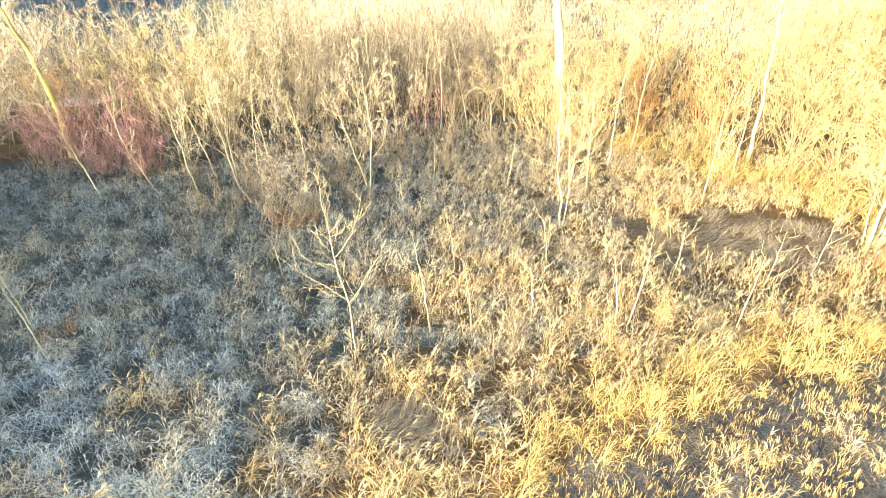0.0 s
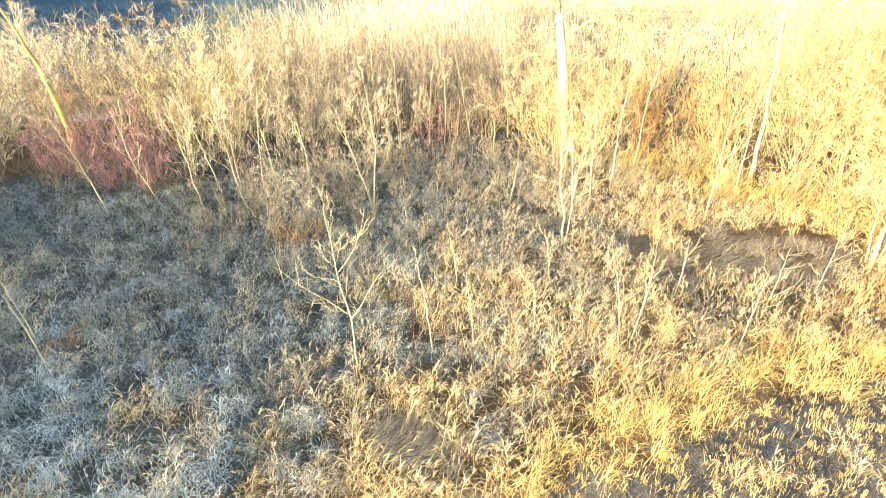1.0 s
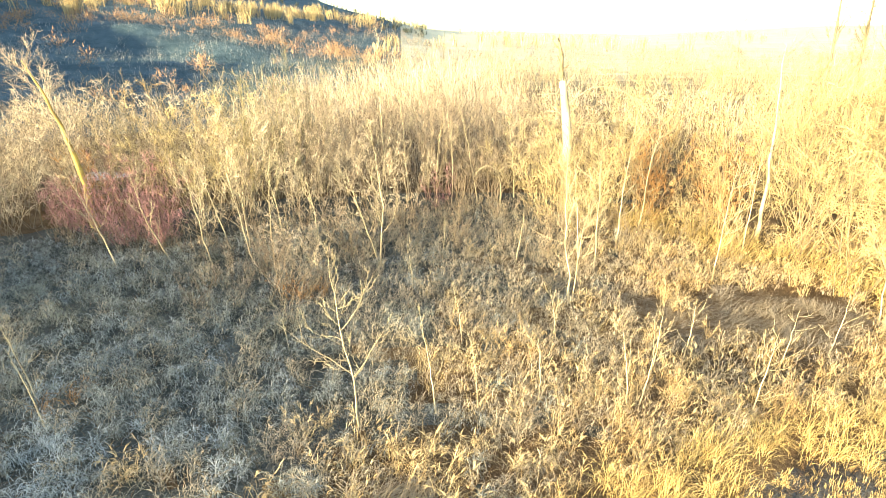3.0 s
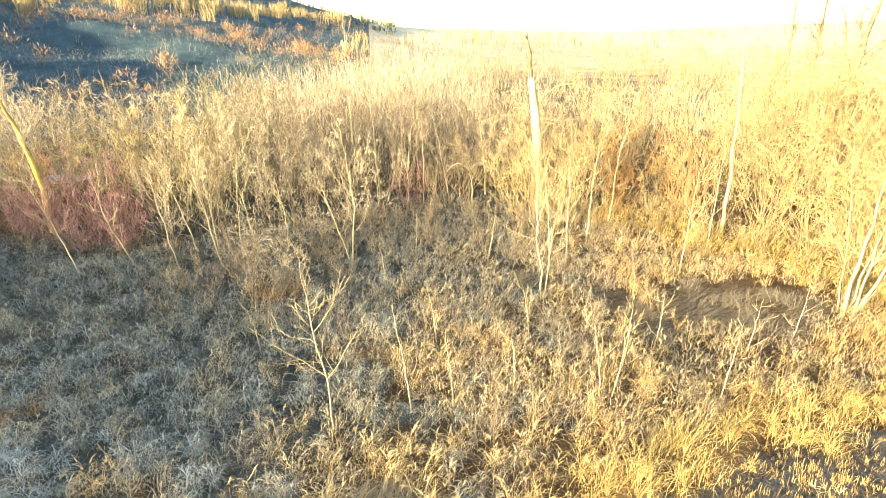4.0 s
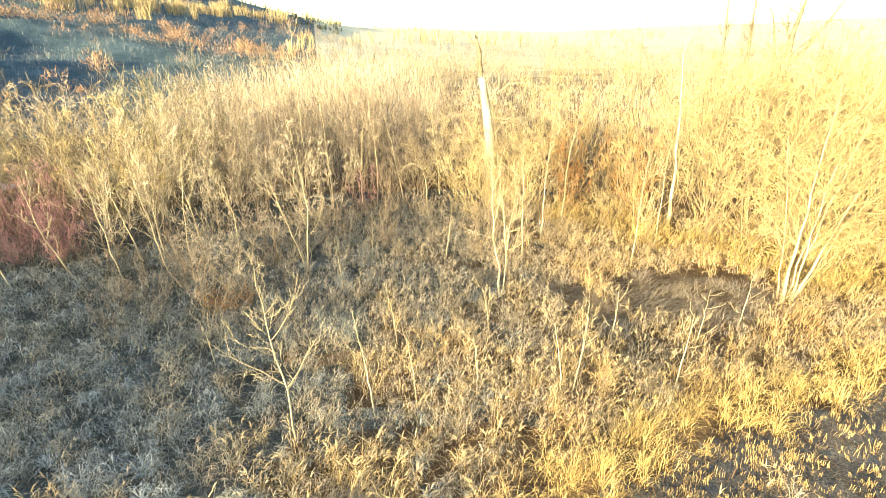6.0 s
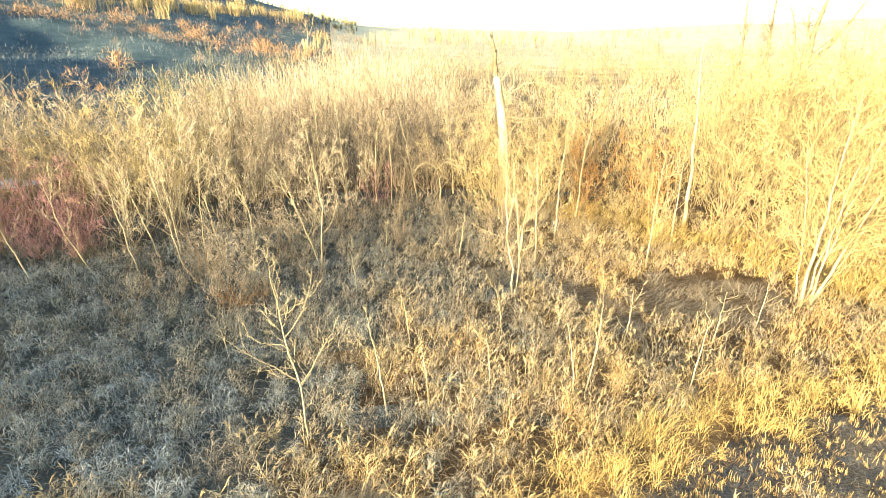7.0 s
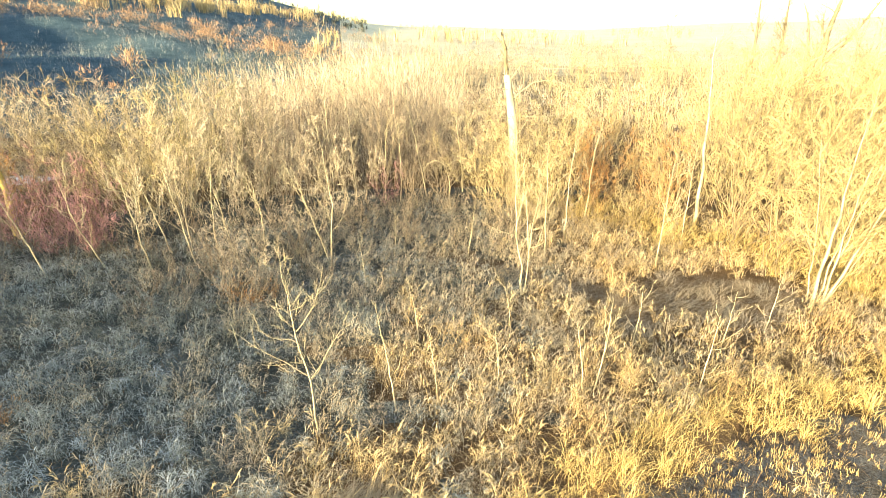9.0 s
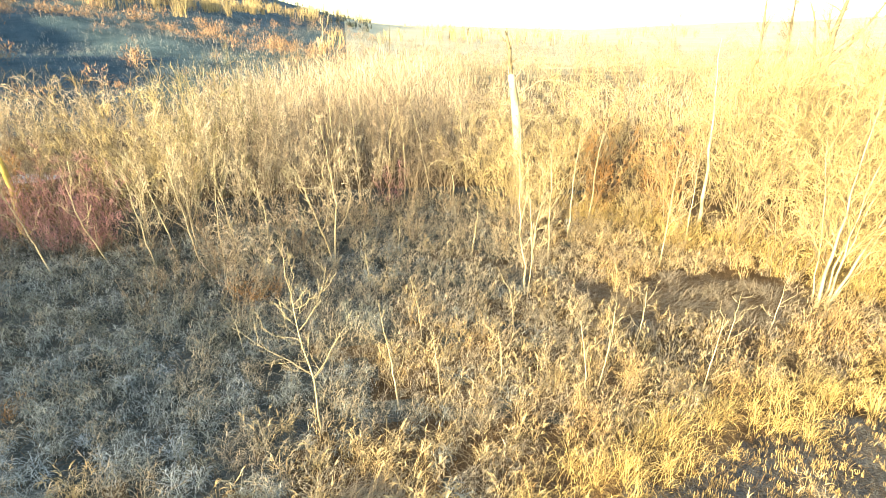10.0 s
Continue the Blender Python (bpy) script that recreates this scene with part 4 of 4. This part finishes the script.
for j in range(6):
    a = j * 1.05 + rng_snag.uniform(0, 0.5)
    foot = np.array([-0.54 + 0.09 * math.sin(a), 0.09 * math.cos(a), 4.62])
    shard = np.stack([foot, foot + [-0.02, 0, 0.14], foot + [-0.05, 0, rng_snag.uniform(0.25, 0.55)]])
    part("splinter", mesh_of("splinter", *tubes(shard[None], np.array([[0.045, 0.03, 0.006]]), 5), BARE_WOOD), snag)
for j in range(7):
    p0 = top_path[1 + j % 7]
    a = rng_snag.uniform(0, 6.283)
    stub = np.stack([p0, p0 + [0.12 * math.sin(a), 0.12 * math.cos(a), 0.04], p0 + [0.26 * math.sin(a), 0.26 * math.cos(a), 0.12 + 0.1 * (j % 2)]])
    part("branch_stub", mesh_of("branch_stub", *tubes(stub[None], np.array([[0.035, 0.028, 0.012]]), 5), OLD_BARK), snag)
# the leaning old tree with yellow bark, half behind the shrubs
sapling("leaning_tree", [(-12.6, 17.6, 0), (-12.62, 17.55, 2.1), (-12.85, 17.5, 3.6), (-13.2, 17.5, 4.6), (-13.6, 17.5, 5.5)], 0.115, 22,
        "leaning old willow with yellow-brown bark and bare crown", 210, (0.8, 1.9), 0.5, 0.05, 8, 4, trunk_mat=bark("yellow_bark", (0.60, 0.45, 0.12), (0.30, 0.21, 0.07), (0.08, 0.06, 0.04), 7.0),
        twig_mat=TAN_WILLOW, category="tree", limb=0.26)
# tall trees far off over the thicket
for i, (x, y, h, r, n) in enumerate(((25.6, 40, 13, 0.11, 14), (27.7, 40, 10, 0.10, 12), (22.3, 46, 7.5, 0.06, 8), (30.5, 44, 12, 0.11, 12))):
    sapling("poplar_tree", [(x, y, 0), (x + 0.1, y, h * 0.5), (x - 0.2, y, h)], r, n, "tall bare poplar rising over the thicket", 215 + i, (1.0, 2.2), 0.4, 0.10, 7, 3,
            trunk_mat=OLD_BARK, twig_mat=OLD_BARK, category="tree", group="tall bare poplars")
sapling("old_poplar", [(22.8, 30, 0), (23.1, 30, 3.5), (23.4, 30, 6.5), (23.8, 30, 9.5)], 0.26, 10, "large old poplar with forked crooked limbs", 221, (1.5, 3.0), 0.45, 0.06, 8, 3,
        trunk_mat=OLD_BARK, twig_mat=OLD_BARK, limb=0.3, category="tree", extra=(
            ([(23.2, 30, 4.3), (24.2, 30, 5.2), (25.2, 30, 6.6), (26.2, 30, 8.2)], 0.12, 12), ([(23.1, 30, 4.0), (22.4, 30, 5.0), (22.2, 30, 6.4), (21.6, 30, 7.6)], 0.10, 10)))


# ---- across the valley ----
def hillside(name, seed, n, r0, r1, a0, a1, height, material, label, keep, lines=8, width=0.06, stretch=1.0):
    rng = np.random.default_rng(seed)
    x, y = scatter(rng, n, r0, r1, a0, a1)
    ok = keep(x, y)
    x, y = x[ok], y[ok]
    h = rng.uniform(height[0], height[1], len(x))
    which = np.repeat(np.arange(len(x)), lines)
    m = len(which)
    base = np.stack([x[which] + rng.normal(0, 0.16, m) * h[which] * min(stretch, 1.5), y[which] + rng.normal(0, 0.16, m) * h[which] * min(stretch, 1.5), land(x, y)[which] - 0.2], 1)
    v, f, mid = ribbons(base, rng.uniform(0, 6.283, m), (rng.uniform(0, 1.15, m) if stretch > 1.4 else np.abs(rng.normal(0.15, 0.15, m)) * stretch), rng.uniform(0.0, 0.5, m), h[which] * rng.uniform(0.6, 1.0, m), width * rng.uniform(0.6, 1.5, m), 2, rng.uniform(-1.5, 1.5, m))
    pieces = [(v, f)]
    for j in range(2):
        v, f, _ = ribbons(mid[:, 1], rng.uniform(0, 6.283, m), rng.uniform(0.2, 1.0, m), rng.normal(0, 0.2, m), h[which] * rng.uniform(0.25, 0.5, m), width * rng.uniform(0.6, 1.2, m), 1, rng.uniform(-1.5, 1.5, m))
        pieces.append((v, f))
    v, f = joined(pieces)
    tagged(new(name, mesh_of(name, v, f, material)), label, "woodland" if height[1] > 5 else "brush", kind="stuff")


def domes(name, seed, n, r0, r1, size, material, label, keep, rays=90, sector=(-48, -3), fat=1.0):
    """Rounded bushes far off: short twigs pointing outward from an uneven shell."""
    rng = np.random.default_rng(seed)
    x, y = scatter(rng, n, r0, r1, *sector)
    ok = keep(x, y)
    x, y = x[ok], y[ok]
    r = rng.uniform(size[0], size[1], len(x))
    which = np.repeat(np.arange(len(x)), rays)
    m = len(which)
    az, tilt = rng.uniform(0, 6.283, m), np.arccos(rng.uniform(-0.15, 1.0, m))
    reach = r[which] * rng.uniform(0.25, 0.8, m) * (1 + 0.22 * np.sin(3 * az + which) + 0.15 * np.sin(5 * tilt + 2 * which))
    base = np.stack([x[which] + 1.15 * reach * np.sin(tilt) * np.sin(az), y[which] + 1.15 * reach * np.sin(tilt) * np.cos(az),
                     land(x, y)[which] + 0.45 * r[which] + reach * np.cos(tilt)], 1)
    v, f, _ = ribbons(base, az + rng.normal(0, 0.8, m), tilt + rng.normal(0, 0.5, m), rng.normal(0, 0.4, m), r[which] * rng.uniform(0.18, 0.36, m), r[which] * rng.uniform(0.06, 0.13, m) * fat, 1, rng.uniform(-1.5, 1.5, m))
    stems, g, _ = ribbons(np.stack([x, y, land(x, y) - 0.2], 1).repeat(4, 0), rng.uniform(0, 6.283, 4 * len(x)), rng.uniform(0, 0.6, 4 * len(x)), rng.uniform(0, 0.4, 4 * len(x)),
                          (0.8 * r).repeat(4), (0.02 * r).repeat(4), 2)
    v, f = joined([(v, f), (stems, g)])
    tagged(new(name, mesh_of(name, v, f, material)), label, "brush", kind="stuff")


def stand(x, y, size, seed, level):
    return ripple(x, y * 0.5, size, seed) > level


def band(x, y, az, r, half, rough, seed):
    """A belt across the hillside at the given distances, ragged along both sides."""
    mid = np.interp(np.degrees(np.arctan2(x, y)), az, r)
    return np.abs(np.hypot(x, y) - mid + rough * ripple(x, y, 26, seed + 1)) < half + rough * ripple(x, y, 14, seed)


def on_hill(x, y):
    return np.degrees(np.arctan2(x, y)) < -3


BRUSH = plant("far_brush", (0.10, 0.12, 0.13), (0.40, 0.41, 0.40), None, 0.1, fine=0.4)
BRUSH_RUST = plant("far_rust_brush", (0.18, 0.10, 0.065), (0.46, 0.31, 0.20), None, 0.1, fine=0.3)
FAR_ASPEN = plant("far_aspen", (0.26, 0.19, 0.10), (0.56, 0.45, 0.26), None, 0.1, fine=0.3)
SPRUCE = plant("far_dark_wood", (0.05, 0.06, 0.05), (0.11, 0.12, 0.10), None, 0.0)
domes("hillside_brush", 231, 4200, 85, 330, (0.7, 1.9), BRUSH, "dim grey brush over the shaded hillside", lambda x, y: stand(x, y, 22, 241, -0.7), 9)
domes("hillside_shrubs", 232, 1900, 90, 330, (1.4, 3.2), BRUSH_RUST, "round pinkish tan shrubs in drifts across the hillside",
      lambda x, y: band(x, y, (-45, -30, -23, -19, -13, -8), (204, 203, 197, 184, 155, 140), 14, 13, 242) | (ripple(x, y, 9, 248) > 1.1))
hillside("hillside_aspens", 233, 2600, 200, 400, -48, -8, (4.5, 7), FAR_ASPEN, "sunlit yellow aspen stands high on the hill", lambda x, y: band(x, y, (-45, -30, -21, -12.6, -8.7, -4), (232, 238, 250, 320, 338, 350), 12, 12, 243), 12, 0.2, 0.9)
hillside("hillside_dark_wood", 234, 900, 330, 560, -48, -2, (2, 4.5), SPRUCE, "dark low wood along the crest of the hill", lambda x, y: on_hill(x, y) & stand(x, y, 90, 244, -0.2), 5, 0.4, 1.0)
domes("far_meadow_thicket", 235, 1800, 72, 330, (1.5, 3.2), FAR_WILLOW, "pale golden scrub out to the far rises", lambda x, y: stand(x, y, 40, 245, -0.6), 24, (-12, 56), 0.6)
hillside("far_groves", 236, 900, 150, 700, -8, 58, (6, 10), FAR_ASPEN, "far groves of bare trees in bright sun", lambda x, y: stand(x, y, 110, 246, 0.45), 5, 0.35, 0.6)


def ridge_wood():
    """Unseen bare wood added along the valley side behind the meadow, to filter the low sun and half shade the left."""
    rng = np.random.default_rng(260)
    n, lines = 285, 9
    u, v = rng.uniform(-78, -2.5, n), rng.uniform(-66, -54, n)
    top = np.interp(u, (-78, -60, -20, -12, -10.5, -9, -7.5, -6.3, -5.5, -4, -2.5), (12.0, 12.0, 12.2, 13.0, 12.8, 12.6, 12.0, 11.2, 10.9, 10.4, 9.8))
    x, y = 0.714 * u + 0.70 * v, -0.70 * u + 0.714 * v
    z = land(x, y)
    h = np.maximum(1.0, top - z + rng.normal(0, 0.5, n))
    which = np.repeat(np.arange(n), lines)
    m = len(which)
    base = np.stack([x[which] + rng.normal(0, 0.5, m), y[which] + rng.normal(0, 0.5, m), z[which] - 0.2], 1)
    a, b, mid = ribbons(base, rng.uniform(0, 6.283, m), np.abs(rng.normal(0.08, 0.08, m)), rng.uniform(0, 0.25, m), h[which] * rng.uniform(0.75, 1.0, m), rng.uniform(0.05, 0.09, m), 3, rng.uniform(-1.5, 1.5, m))
    pieces = [(a, b)]
    for j in range(3):
        a, b, _ = ribbons(mid[:, 1 + j % 2], rng.uniform(0, 6.283, m), rng.uniform(0.2, 0.9, m), rng.normal(0, 0.2, m), h[which] * rng.uniform(0.2, 0.4, m), rng.uniform(0.03, 0.06, m), 1, rng.uniform(-1.5, 1.5, m))
        pieces.append((a, b))
    v2, f2 = joined(pieces)
    tagged(new("ridge_wood", mesh_of("ridge_wood", v2, f2, BRUSH)), "unseen bare wood added along the valley side to filter the sun", "woodland", kind="stuff")


ridge_wood()


def build_ice():
    rng = np.random.default_rng(250)
    n = 22
    a = np.linspace(0, 2 * np.pi, n, endpoint=False)
    verts, faces = [], []
    for scale_r, z in ((1.0, -0.02), (0.94, 0.03), (0.5, 0.04), (0.02, 0.04)):
        rr = scale_r * (1 + 0.12 * np.sin(3 * a + 1) + 0.08 * np.sin(5 * a))
        verts.append(np.stack([1.4 * rr * np.cos(a), 0.9 * rr * np.sin(a), np.full(n, z) + rng.normal(0, 0.004, n)], 1))
    for k in range(3):
        i = np.arange(n)
        faces.append(np.stack([k * n + i, k * n + (i + 1) % n, (k + 1) * n + (i + 1) % n, (k + 1) * n + i], 1))
    ob = new("ice_patch", mesh_of("ice_patch", np.concatenate(verts), np.concatenate(faces), ICE))
    ob.location = (-17.6, 25.6, float(land(-17.6, 25.6)) + 0.05)
    tagged(ob, "pale bluish ice patch on the ground behind shrubs", "ice")


build_ice()
